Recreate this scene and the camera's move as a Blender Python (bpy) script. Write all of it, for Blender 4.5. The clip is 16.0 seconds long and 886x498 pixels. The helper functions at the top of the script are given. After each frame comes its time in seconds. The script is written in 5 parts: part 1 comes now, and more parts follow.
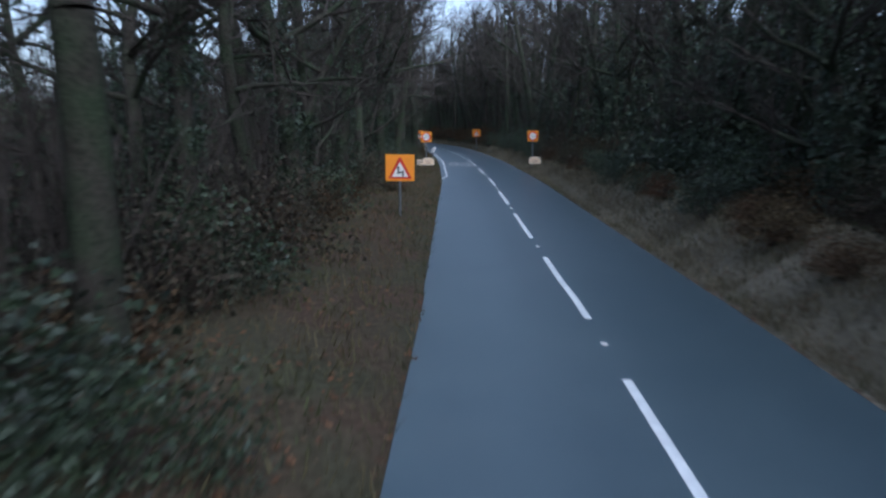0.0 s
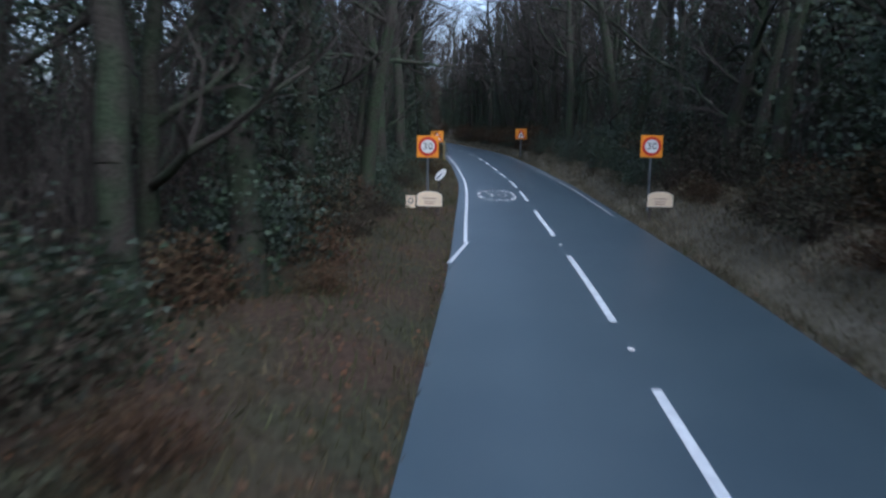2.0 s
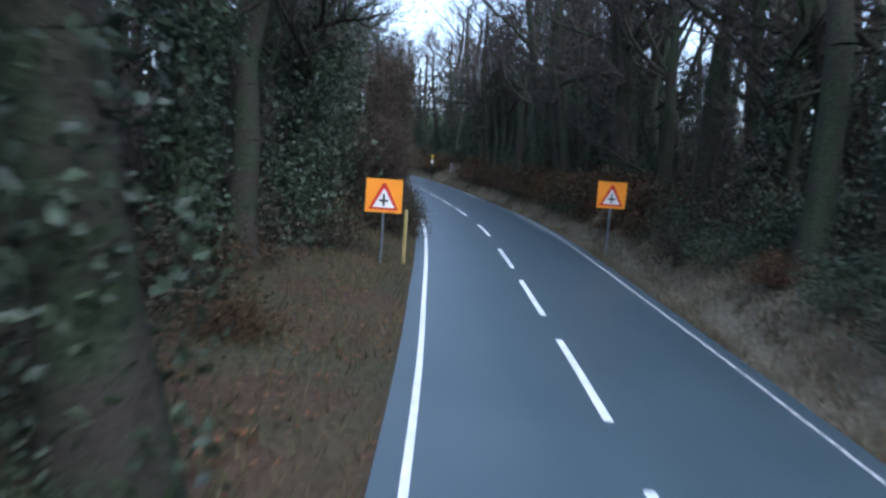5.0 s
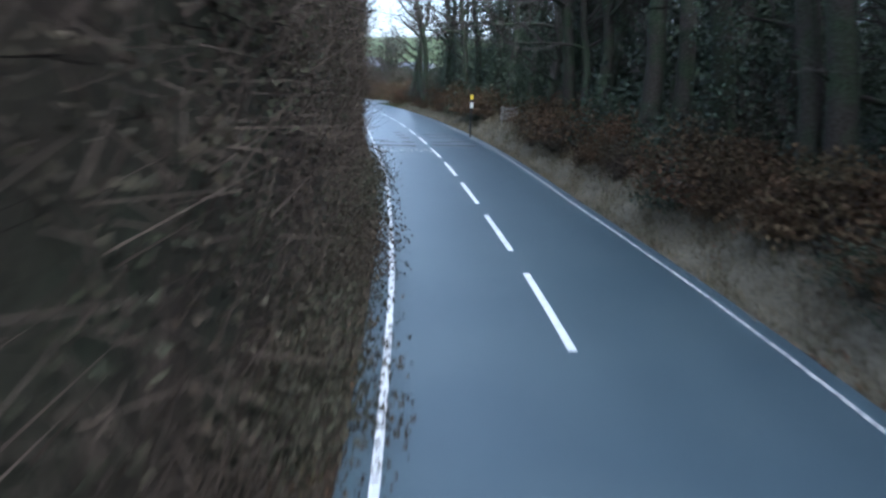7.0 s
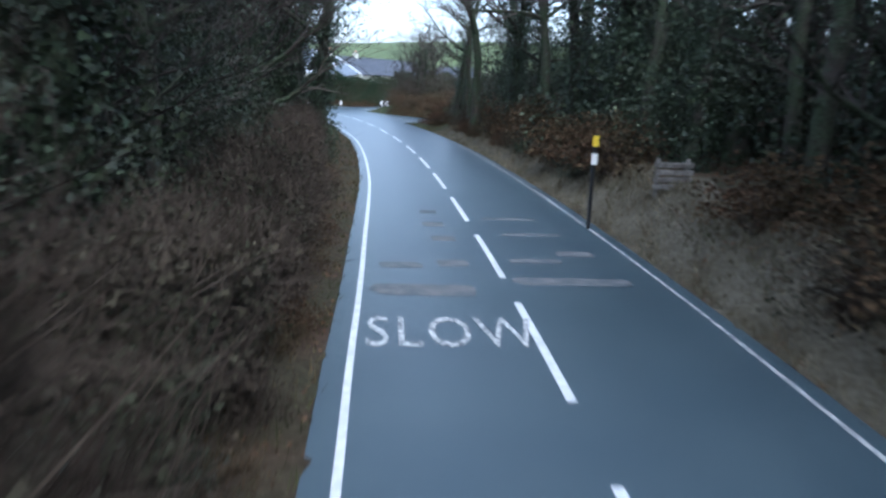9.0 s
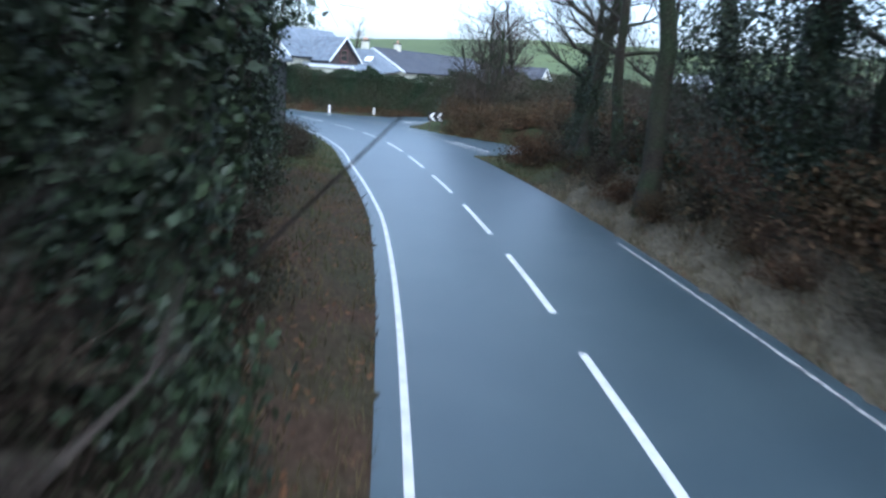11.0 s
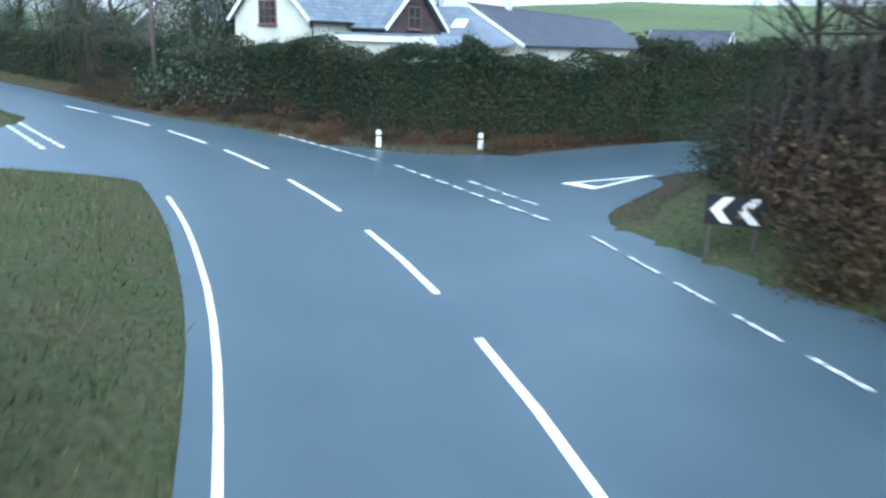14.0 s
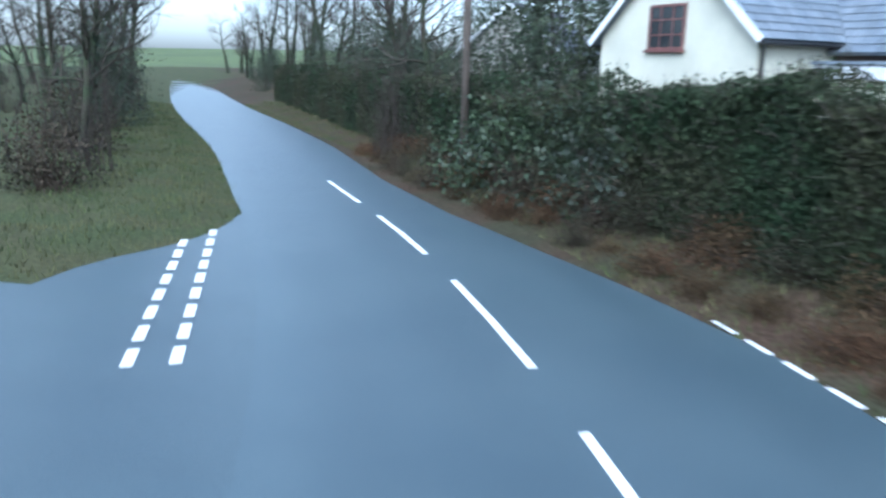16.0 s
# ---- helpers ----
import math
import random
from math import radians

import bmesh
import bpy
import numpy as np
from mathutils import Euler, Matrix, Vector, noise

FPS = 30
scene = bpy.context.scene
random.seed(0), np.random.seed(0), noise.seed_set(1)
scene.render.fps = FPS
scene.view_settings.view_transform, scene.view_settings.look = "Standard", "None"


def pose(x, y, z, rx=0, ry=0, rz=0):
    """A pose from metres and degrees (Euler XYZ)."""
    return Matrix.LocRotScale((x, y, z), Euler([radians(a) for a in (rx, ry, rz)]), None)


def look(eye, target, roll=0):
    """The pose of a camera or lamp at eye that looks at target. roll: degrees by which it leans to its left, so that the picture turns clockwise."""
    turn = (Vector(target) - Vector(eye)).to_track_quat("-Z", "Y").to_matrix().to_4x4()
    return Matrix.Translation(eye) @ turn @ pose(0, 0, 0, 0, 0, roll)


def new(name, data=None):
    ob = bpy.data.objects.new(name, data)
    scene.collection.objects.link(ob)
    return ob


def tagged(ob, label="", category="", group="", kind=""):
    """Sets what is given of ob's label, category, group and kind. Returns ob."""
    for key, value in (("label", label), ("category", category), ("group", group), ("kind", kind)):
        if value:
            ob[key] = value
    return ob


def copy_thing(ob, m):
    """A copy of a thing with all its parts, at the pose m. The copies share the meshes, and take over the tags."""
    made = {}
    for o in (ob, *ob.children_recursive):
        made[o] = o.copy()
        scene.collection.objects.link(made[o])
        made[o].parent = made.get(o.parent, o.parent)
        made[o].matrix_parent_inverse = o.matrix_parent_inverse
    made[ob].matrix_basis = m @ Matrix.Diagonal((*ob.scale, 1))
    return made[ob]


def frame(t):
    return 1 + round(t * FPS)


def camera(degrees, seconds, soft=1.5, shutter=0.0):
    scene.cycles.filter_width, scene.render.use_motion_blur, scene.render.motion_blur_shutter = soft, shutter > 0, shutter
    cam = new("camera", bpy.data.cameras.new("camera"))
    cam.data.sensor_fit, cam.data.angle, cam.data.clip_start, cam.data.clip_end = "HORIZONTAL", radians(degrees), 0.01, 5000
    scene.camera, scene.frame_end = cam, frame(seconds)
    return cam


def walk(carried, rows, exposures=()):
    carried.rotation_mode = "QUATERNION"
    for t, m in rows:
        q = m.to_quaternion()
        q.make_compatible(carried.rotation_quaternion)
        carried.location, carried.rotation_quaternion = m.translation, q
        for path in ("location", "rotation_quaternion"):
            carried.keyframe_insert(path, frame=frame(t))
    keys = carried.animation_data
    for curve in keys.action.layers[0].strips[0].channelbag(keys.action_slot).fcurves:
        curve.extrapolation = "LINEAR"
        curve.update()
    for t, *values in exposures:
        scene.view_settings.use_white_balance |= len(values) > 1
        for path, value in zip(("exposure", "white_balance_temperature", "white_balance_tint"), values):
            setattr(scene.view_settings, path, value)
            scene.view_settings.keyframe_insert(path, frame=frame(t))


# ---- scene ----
cam = camera(62.6, 16.0, soft=2.5, shutter=0.35)
PATH = [
    (0.0, pose(0.00, 0.00, 3.42, 80.12, -0.46, 1.91)),
    (0.5, pose(-0.06, 7.24, 3.36, 79.18, 0.54, 3.98)),
    (1.0, pose(-0.11, 14.35, 3.29, 79.27, 1.00, 5.38)),
    (1.5, pose(-0.22, 21.20, 3.34, 80.09, 0.25, 3.55)),
    (2.0, pose(-0.36, 27.94, 3.29, 79.89, -0.88, 4.73)),
    (2.5, pose(-0.48, 34.47, 3.32, 79.96, -1.35, 2.69)),
    (3.0, pose(-0.62, 40.97, 3.36, 79.20, -0.69, 3.12)),
    (3.5, pose(-0.91, 47.43, 3.34, 80.55, -0.69, 3.16)),
    (4.0, pose(-1.23, 53.83, 3.39, 78.67, -1.78, 3.07)),
    (4.5, pose(-1.69, 60.22, 3.33, 82.60, -3.16, 4.49)),
    (7.0, pose(-4.83, 93.69, 3.68, 76.37, -2.31, 9.45)),
    (7.5, pose(-5.96, 99.92, 3.82, 75.74, -1.73, 10.59)),
    (8.0, pose(-7.17, 105.89, 3.83, 75.31, -2.83, 11.62)),
    (8.5, pose(-8.53, 111.69, 3.70, 79.61, -1.45, 10.71)),
    (9.0, pose(-10.09, 117.40, 3.81, 76.69, -2.31, 12.42)),
    (9.5, pose(-11.83, 123.12, 3.97, 75.92, -2.71, 14.99)),
    (10.0, pose(-13.70, 128.80, 3.79, 76.93, -4.38, 15.83)),
    (11.2, pose(-19.05, 143.80, 3.78, 76.30, -3.60, 15.60)),
    (12.5, pose(-25.69, 159.82, 4.00, 75.61, -3.43, 14.87)),
    (13.0, pose(-27.69, 164.95, 3.90, 75.33, -3.86, 16.78)),
    (13.5, pose(-29.67, 169.84, 3.75, 74.56, -3.28, 19.59)),
    (14.0, pose(-31.82, 174.38, 3.74, 74.06, -1.83, 21.71)),
    (14.5, pose(-34.32, 178.49, 3.73, 73.95, -1.08, 25.57)),
    (15.0, pose(-37.16, 182.18, 3.74, 76.46, -1.95, 30.94)),
    (15.5, pose(-40.22, 185.47, 3.55, 77.11, -3.38, 39.04)),
    (16.0, pose(-43.54, 188.42, 3.70, 75.94, -1.20, 46.55)),
]
walk(cam, PATH, exposures=[(0.0, 0.8, 5050, 10), (2.0, 0.85, 5050, 10), (3.0, 1.0, 5050, 10), (4.5, 1.4, 5000, 10), (7.0, 1.95, 5100, 8), (8.5, 1.75, 5100, 8), (10.0, 1.6, 5100, 8), (12.5, 1.5, 5000, 4),
                           (13.5, 1.58, 5000, 2), (14.5, 1.72, 5050, 0), (15.0, 1.6, 4980, 0), (16.0, 1.55, 5000, 4)])


# ---- sky and sun: an overcast winter afternoon ----
world = bpy.data.worlds.new("sky")
scene.world = world
world.use_nodes = True
wn, wl = world.node_tree.nodes, world.node_tree.links
wbg = wn["Background"]
sky = wn.new("ShaderNodeTexSky")
sky.sky_type = "NISHITA"
sky.sun_disc = False
sky.sun_elevation = radians(48)
sky.sun_rotation = radians(150)
sky.air_density, sky.dust_density = 1.0, 3.0
grey = wn.new("ShaderNodeHueSaturation")
grey.inputs["Saturation"].default_value = 0.5
wl.new(sky.outputs[0], grey.inputs["Color"])
wl.new(grey.outputs[0], wbg.inputs["Color"])
wbg.inputs["Strength"].default_value = 0.15
sun = new("sun", bpy.data.lights.new("sun", "SUN"))
sun.data.energy, sun.data.angle, sun.data.color = 0.5, radians(40), (1.0, 0.97, 0.93)
sun.matrix_world = look((40, -60, 90), (0, 0, 0))


# ---- materials ----
def mat(name, color, rough=0.8, metal=0.0, var=0.25, scale=4.0, fine=40.0, bump=0.2,
        color2=None, island=0.0, spec=0.5, per_object=0.0):
    """Base colour varied at two scales, with grain relief; color2 is a second tone in patches."""
    m = bpy.data.materials.new(name)
    m.use_nodes = True
    n, l = m.node_tree.nodes, m.node_tree.links
    b = n["Principled BSDF"]
    geo = n.new("ShaderNodeNewGeometry")
    big, small = n.new("ShaderNodeTexNoise"), n.new("ShaderNodeTexNoise")
    for t, s in ((big, scale), (small, fine)):
        t.inputs["Scale"].default_value, t.inputs["Detail"].default_value = s, 4.0
        l.new(geo.outputs["Position"], t.inputs["Vector"])
    mix = n.new("ShaderNodeMix")
    mix.data_type = "RGBA"
    c2 = color2 or tuple(c * (1 - var) for c in color)
    mix.inputs["A"].default_value, mix.inputs["B"].default_value = (*color, 1), (*c2, 1)
    ramp = n.new("ShaderNodeMapRange")
    ramp.inputs["From Min"].default_value, ramp.inputs["From Max"].default_value = 0.38, 0.62
    l.new(big.outputs["Fac"], ramp.inputs["Value"])
    l.new(ramp.outputs[0], mix.inputs["Factor"])
    hsv = n.new("ShaderNodeHueSaturation")
    l.new(mix.outputs["Result"], hsv.inputs["Color"])
    mr = n.new("ShaderNodeMapRange")
    mr.inputs["To Min"].default_value, mr.inputs["To Max"].default_value = 1 - var, 1 + var
    mr.inputs["From Min"].default_value, mr.inputs["From Max"].default_value = 0.3, 0.7
    l.new(small.outputs["Fac"], mr.inputs["Value"])
    val = mr.outputs[0]
    for amount, node, out in ((island, geo, "Random Per Island"), (per_object, "ShaderNodeObjectInfo", "Random")):
        if amount:
            src = node if node is geo else n.new(node)
            r = n.new("ShaderNodeMapRange")
            r.inputs["To Min"].default_value, r.inputs["To Max"].default_value = 1 - amount, 1 + amount
            l.new(src.outputs[out], r.inputs["Value"])
            mul = n.new("ShaderNodeMath")
            mul.operation = "MULTIPLY"
            l.new(val, mul.inputs[0])
            l.new(r.outputs[0], mul.inputs[1])
            val = mul.outputs[0]
    l.new(val, hsv.inputs["Value"])
    l.new(hsv.outputs[0], b.inputs["Base Color"])
    b.inputs["Roughness"].default_value, b.inputs["Metallic"].default_value = rough, metal
    b.inputs["Specular IOR Level"].default_value = spec
    if bump:
        bp = n.new("ShaderNodeBump")
        bp.inputs["Strength"].default_value, bp.inputs["Distance"].default_value = bump, 0.02
        l.new(small.outputs["Fac"], bp.inputs["Height"])
        l.new(bp.outputs[0], b.inputs["Normal"])
    return m


ASPHALT = mat("asphalt", (0.055, 0.081, 0.096), 0.34, 0, 0.25, 0.5, 60, 0.3, color2=(0.066, 0.094, 0.108))
def wheel_tracks(m):
    """Darker tyre tracks and a paler strip along the road's edges, by the distance from the road's line."""
    n, l = m.node_tree.nodes, m.node_tree.links
    b = n["Principled BSDF"]
    at = n.new("ShaderNodeAttribute")
    at.attribute_name = "across"
    wob = n.new("ShaderNodeTexNoise")
    wob.inputs["Scale"].default_value = 0.6
    geo = n.new("ShaderNodeNewGeometry")
    l.new(geo.outputs["Position"], wob.inputs["Vector"])
    add = n.new("ShaderNodeMath")
    add.operation = "MULTIPLY_ADD"
    add.inputs[1].default_value, add.inputs[2].default_value = 0.7, -0.35
    l.new(wob.outputs["Fac"], add.inputs[0])
    total = n.new("ShaderNodeMath")
    l.new(at.outputs["Fac"], total.inputs[0])
    l.new(add.outputs[0], total.inputs[1])
    rng_ = n.new("ShaderNodeMapRange")
    rng_.inputs["From Min"].default_value, rng_.inputs["From Max"].default_value = -4.0, 4.0
    l.new(total.outputs[0], rng_.inputs["Value"])
    ramp = n.new("ShaderNodeValToRGB")
    ramp.color_ramp.interpolation = "B_SPLINE"
    el = ramp.color_ramp.elements
    stops = ((-4.0, 0.62), (-3.0, 0.6), (-2.3, 0.4), (-1.55, 0.54), (-0.85, 0.4), (0.0, 0.56), (0.85, 0.42), (1.6, 0.54), (2.35, 0.4), (3.0, 0.6))
    el[0].position, el[1].position = 0.0, 1.0
    for o, val in stops[1:]:
        el.new((o + 4) / 8)
    for e, (o, val) in zip(el, stops + ((4.0, 0.62),)):
        e.color = (val, val, val, 1)
    l.new(rng_.outputs[0], ramp.inputs["Fac"])
    mul = n.new("ShaderNodeMix")
    mul.data_type, mul.blend_type = "RGBA", "OVERLAY"
    mul.inputs["Factor"].default_value = 0.4
    l.new(b.inputs["Base Color"].links[0].from_socket, mul.inputs["A"])
    l.new(ramp.outputs["Color"], mul.inputs["B"])
    l.new(mul.outputs["Result"], b.inputs["Base Color"])


wheel_tracks(ASPHALT)
OLD_PATCH = mat("worn_surfacing", (0.175, 0.172, 0.165), 0.75, 0, 0.3, 3, 30, 0.4, color2=(0.095, 0.105, 0.112))
PAINT = mat("road_paint", (0.78, 0.79, 0.78), 0.6, 0, 0.1, 5, 50, 0.2, color2=(0.62, 0.63, 0.63))
PAINT_WORN = mat("worn_road_paint", (0.62, 0.62, 0.6), 0.7, 0, 0.3, 9, 45, 0.2, color2=(0.16, 0.17, 0.18))
GROUND = mat("verge_soil", (0.046, 0.044, 0.026), 0.95, 0, 0.4, 0.5, 9, 0.8, color2=(0.06, 0.04, 0.027), spec=0.1)
FIELD = mat("hill_grass", (0.088, 0.112, 0.055), 0.95, 0, 0.12, 0.02, 0.4, 0.2, color2=(0.11, 0.135, 0.06), spec=0.1)
TURF = mat("verge_turf", (0.05, 0.061, 0.027), 0.95, 0, 0.35, 0.7, 9, 0.8, color2=(0.06, 0.06, 0.03), spec=0.1)
# dry tan verge of the right side, its colour lifted to stand in for haze
HAZED_DRY_VERGE = mat("dry_verge", (0.14, 0.122, 0.088), 0.95, 0, 0.35, 0.6, 9, 0.8, color2=(0.095, 0.083, 0.056), spec=0.1)
GREEN_GRASS = mat("green_grass_blades", (0.062, 0.084, 0.031), 0.85, 0, 0.3, 0.6, 10, 0, color2=(0.1, 0.098, 0.045), island=0.35, spec=0.2)
GRASS = mat("grass_blades", (0.056, 0.062, 0.026), 0.85, 0, 0.3, 0.6, 10, 0, color2=(0.105, 0.08, 0.042), island=0.35, spec=0.2)
LITTER = mat("dead_leaves", (0.115, 0.054, 0.026), 0.9, 0, 0.4, 0.8, 10, 0, color2=(0.084, 0.049, 0.028), island=0.5, spec=0.2)
BARK = mat("bark", (0.046, 0.039, 0.031), 0.95, 0, 0.4, 1.5, 18, 1.0, color2=(0.038, 0.048, 0.027), per_object=0.25, spec=0.1)
TWIG = mat("twigs", (0.05, 0.041, 0.034), 0.9, 0, 0.3, 1.5, 18, 0, color2=(0.066, 0.056, 0.046), per_object=0.25, spec=0.1)
IVY = mat("ivy_leaves", (0.019, 0.031, 0.015), 0.6, 0, 0.3, 0.7, 12, 0, color2=(0.028, 0.043, 0.016), island=0.5, per_object=0.2)
LEAF = mat("evergreen_leaves", (0.022, 0.037, 0.016), 0.65, 0, 0.3, 0.6, 12, 0, color2=(0.037, 0.046, 0.019), island=0.45, per_object=0.2)
# dry grass, painted paler than its own tone to carry the haze
HAZED_GRASS = mat("hazed_dry_grass", (0.22, 0.185, 0.125), 0.85, 0, 0.3, 0.5, 10, 0, color2=(0.12, 0.105, 0.065), island=0.4, spec=0.2)
DRY_STEM = mat("dry_stems", (0.066, 0.051, 0.038), 0.9, 0, 0.3, 1.2, 18, 0, color2=(0.044, 0.033, 0.025), island=0.4, spec=0.1)
BRACKEN = mat("dead_bracken", (0.072, 0.042, 0.024), 0.95, 0, 0.35, 0.6, 12, 0, color2=(0.060, 0.045, 0.024), island=0.5, per_object=0.2, spec=0.1)
BRAMBLE = mat("bramble", (0.05, 0.037, 0.025), 0.85, 0, 0.35, 0.6, 12, 0, color2=(0.037, 0.038, 0.022), island=0.5, per_object=0.2, spec=0.2)
HEDGE = mat("hedge_leaves", (0.02, 0.036, 0.016), 0.8, 0, 0.35, 0.45, 12, 0, color2=(0.036, 0.04, 0.02), island=0.5, spec=0.2)
RENDER_WHITE = mat("cream_render", (0.62, 0.605, 0.49), 0.9, 0, 0.06, 0.8, 60, 0.3, color2=(0.54, 0.53, 0.43))
PAINT_TRIM = mat("white_trim_paint", (0.8, 0.82, 0.84), 0.5, 0, 0.05, 3, 40, 0.05)
SLATE = mat("slate", (0.135, 0.16, 0.19), 0.45, 0, 0.15, 1.2, 30, 0.3, color2=(0.18, 0.205, 0.235), island=0.16, per_object=0.2)
SLATE_DARK = mat("dark_slate", (0.05, 0.055, 0.068), 0.6, 0, 0.15, 1.2, 30, 0.3, color2=(0.07, 0.072, 0.082), island=0.2)
STONE = mat("rubble_stone", (0.06, 0.055, 0.05), 0.9, 0, 0.3, 2.5, 14, 0.8, color2=(0.036, 0.036, 0.031), island=0.2, per_object=0.25)
STONE_PALE = mat("pale_stone", (0.42, 0.4, 0.36), 0.9, 0, 0.25, 2.5, 14, 0.6, color2=(0.3, 0.29, 0.27), island=0.25)
CLADDING = mat("dark_timber", (0.055, 0.04, 0.035), 0.8, 0, 0.3, 2, 30, 0.4, per_object=0.3)
REDWOOD = mat("red_brown_frame", (0.16, 0.07, 0.06), 0.5, 0, 0.15, 5, 40, 0.1)
GALV = mat("galvanised_steel", (0.24, 0.26, 0.28), 0.45, 0.7, 0.15, 6, 50, 0.1)
ORANGE = mat("sign_yellow_orange", (0.88, 0.3, 0.01), 0.45, 0, 0.05, 4, 50, 0.05)
SIGN_WHITE = mat("sign_white", (0.8, 0.78, 0.74), 0.4, 0, 0.05, 5, 50, 0.03)
SIGN_RED = mat("sign_red", (0.55, 0.03, 0.02), 0.4, 0, 0.08, 5, 50, 0.03)
SIGN_BLACK = mat("sign_black", (0.015, 0.015, 0.016), 0.4, 0, 0.2, 5, 50, 0.03)
SIGN_BACK = mat("sign_back_grey", (0.2, 0.21, 0.22), 0.5, 0.3, 0.1, 5, 50, 0.05)
# cream boards, raised and warmed so the colour holds a headlight glow
HEADLIT_CREAM = mat("headlit_cream_board", (0.88, 0.7, 0.48), 0.6, 0, 0.08, 6, 50, 0.1)
FADED_YELLOW = mat("faded_yellow_paint", (0.42, 0.33, 0.12), 0.6, 0, 0.15, 6, 50, 0.1)
YELLOW = mat("marker_yellow", (0.75, 0.55, 0.03), 0.5, 0, 0.1, 6, 50, 0.05)
OLD_WOOD = mat("weathered_wood", (0.24, 0.225, 0.2), 0.9, 0, 0.3, 4, 25, 0.5, color2=(0.13, 0.115, 0.1), per_object=0.25)
POLE_WOOD = mat("creosoted_pole", (0.09, 0.07, 0.055), 0.85, 0, 0.2, 3, 25, 0.4)
SHED_ROOF = mat("pale_metal_roof", (0.5, 0.53, 0.55), 0.5, 0.0, 0.15, 1.5, 20, 0.1, color2=(0.4, 0.42, 0.43))
CLAY = mat("clay_pot", (0.45, 0.26, 0.18), 0.8, 0, 0.1, 5, 40, 0.1)
GLASSY = mat("window_glass_sheet", (0.02, 0.025, 0.03), 0.05, 0, 0.05, 5, 40, 0, spec=0.8)


# ---- mesh helpers ----
def from_arrays(name, v, f, material, parent=None, smooth=False, label=""):
    me = bpy.data.meshes.new(name)
    me.from_pydata([tuple(p) for p in v], [], [tuple(q) for q in f])
    me.materials.append(material)
    if smooth:
        me.polygons.foreach_set("use_smooth", [True] * len(me.polygons))
    ob = new(name, me)
    if parent is not None:
        ob.parent = parent
    if label:
        ob["label"] = label
    return ob


def part(name, bm, material, parent=None, label="", smooth=False):
    me = bpy.data.meshes.new(name)
    bm.to_mesh(me)
    bm.free()
    me.materials.append(material)
    if smooth:
        me.polygons.foreach_set("use_smooth", [True] * len(me.polygons))
    ob = new(name, me)
    if parent is not None:
        ob.parent = parent
    if label:
        ob["label"] = label
    return ob


def empty(name, m=None):
    ob = new(name)
    ob.empty_display_size = 0.2
    if m is not None:
        ob.matrix_world = m
    return ob


def box(bm, x0, y0, z0, x1, y1, z1, bevel=0.0):
    r = bmesh.ops.create_cube(bm, size=1.0, matrix=Matrix.Translation(((x0 + x1) / 2, (y0 + y1) / 2, (z0 + z1) / 2))
                              @ Matrix.Diagonal((abs(x1 - x0), abs(y1 - y0), abs(z1 - z0), 1)))
    if bevel:
        es = list({e for v in r["verts"] for e in v.link_edges})
        bmesh.ops.bevel(bm, geom=es, offset=bevel, segments=2, affect="EDGES")
    return bm


def cyl(bm, p, q, r0, r1=None, seg=10):
    p, q = Vector(p), Vector(q)
    d = q - p
    rot = Vector((0, 0, 1)).rotation_difference(d).to_matrix().to_4x4()
    bmesh.ops.create_cone(bm, cap_ends=True, segments=seg, radius1=r0, radius2=r1 if r1 is not None else r0,
                          depth=d.length, matrix=Matrix.Translation((p + q) / 2) @ rot)
    return bm


def prism(bm, pts, y0, y1):
    """An outline in x and z, given anticlockwise from the front (-y), made solid from y0 to y1."""
    a = [bm.verts.new((x, y0, z)) for x, z in pts]
    b = [bm.verts.new((x, y1, z)) for x, z in pts]
    bm.faces.new(a)
    bm.faces.new(b[::-1])
    for i in range(len(pts)):
        j = (i + 1) % len(pts)
        bm.faces.new((a[j], a[i], b[i], b[j]))
    bmesh.ops.recalc_face_normals(bm, faces=bm.faces)
    return bm


def ring(bm, r_out, r_in, y0, y1, cx=0.0, cz=0.0, seg=40):
    vs = []
    for k in range(seg):
        a = 2 * math.pi * k / seg
        c, s = math.cos(a), math.sin(a)
        vs.append([bm.verts.new((cx + r * c, y, cz + r * s)) for r, y in ((r_out, y0), (r_in, y0), (r_in, y1), (r_out, y1))])
    for k in range(seg):
        p, q = vs[k], vs[(k + 1) % seg]
        for i in range(4):
            j = (i + 1) % 4
            bm.faces.new((p[i], p[j], q[j], q[i]))
    bmesh.ops.recalc_face_normals(bm, faces=bm.faces)
    return bm


# ---- the road's line ----
CENTRE = [(2.35, -60), (2.35, -30), (2.2, 9.7), (2.1, 15.6), (1.9, 24.8), (1.7, 33.9), (1.45, 43.1), (1.0, 52.3), (0.6, 60.2), (0.2, 66.2),
          (-0.35, 72.1), (-0.9, 77.9), (-1.55, 83.7), (-2.25, 89.7), (-3.3, 97.4), (-4.85, 105.15), (-6.18, 110.78), (-7.61, 116.43), (-9.09, 121.98), (-10.69, 127.63), (-12.31, 132.97), (-14.08, 138.47),
          (-15.89, 143.88), (-17.79, 149.26), (-19.87, 154.73), (-22.18, 160.24), (-24.71, 165.75), (-27.41, 171.19), (-30.17, 176.31),
          (-33.21, 181.07), (-36.96, 185.63), (-41.15, 189.62), (-45.73, 193.14), (-50.59, 196.19), (-55.86, 198.90), (-61.28, 201.19),
          (-74.2, 206.5), (-91, 212.8), (-110, 220.4), (-144, 235), (-204, 261), (-294, 296)]


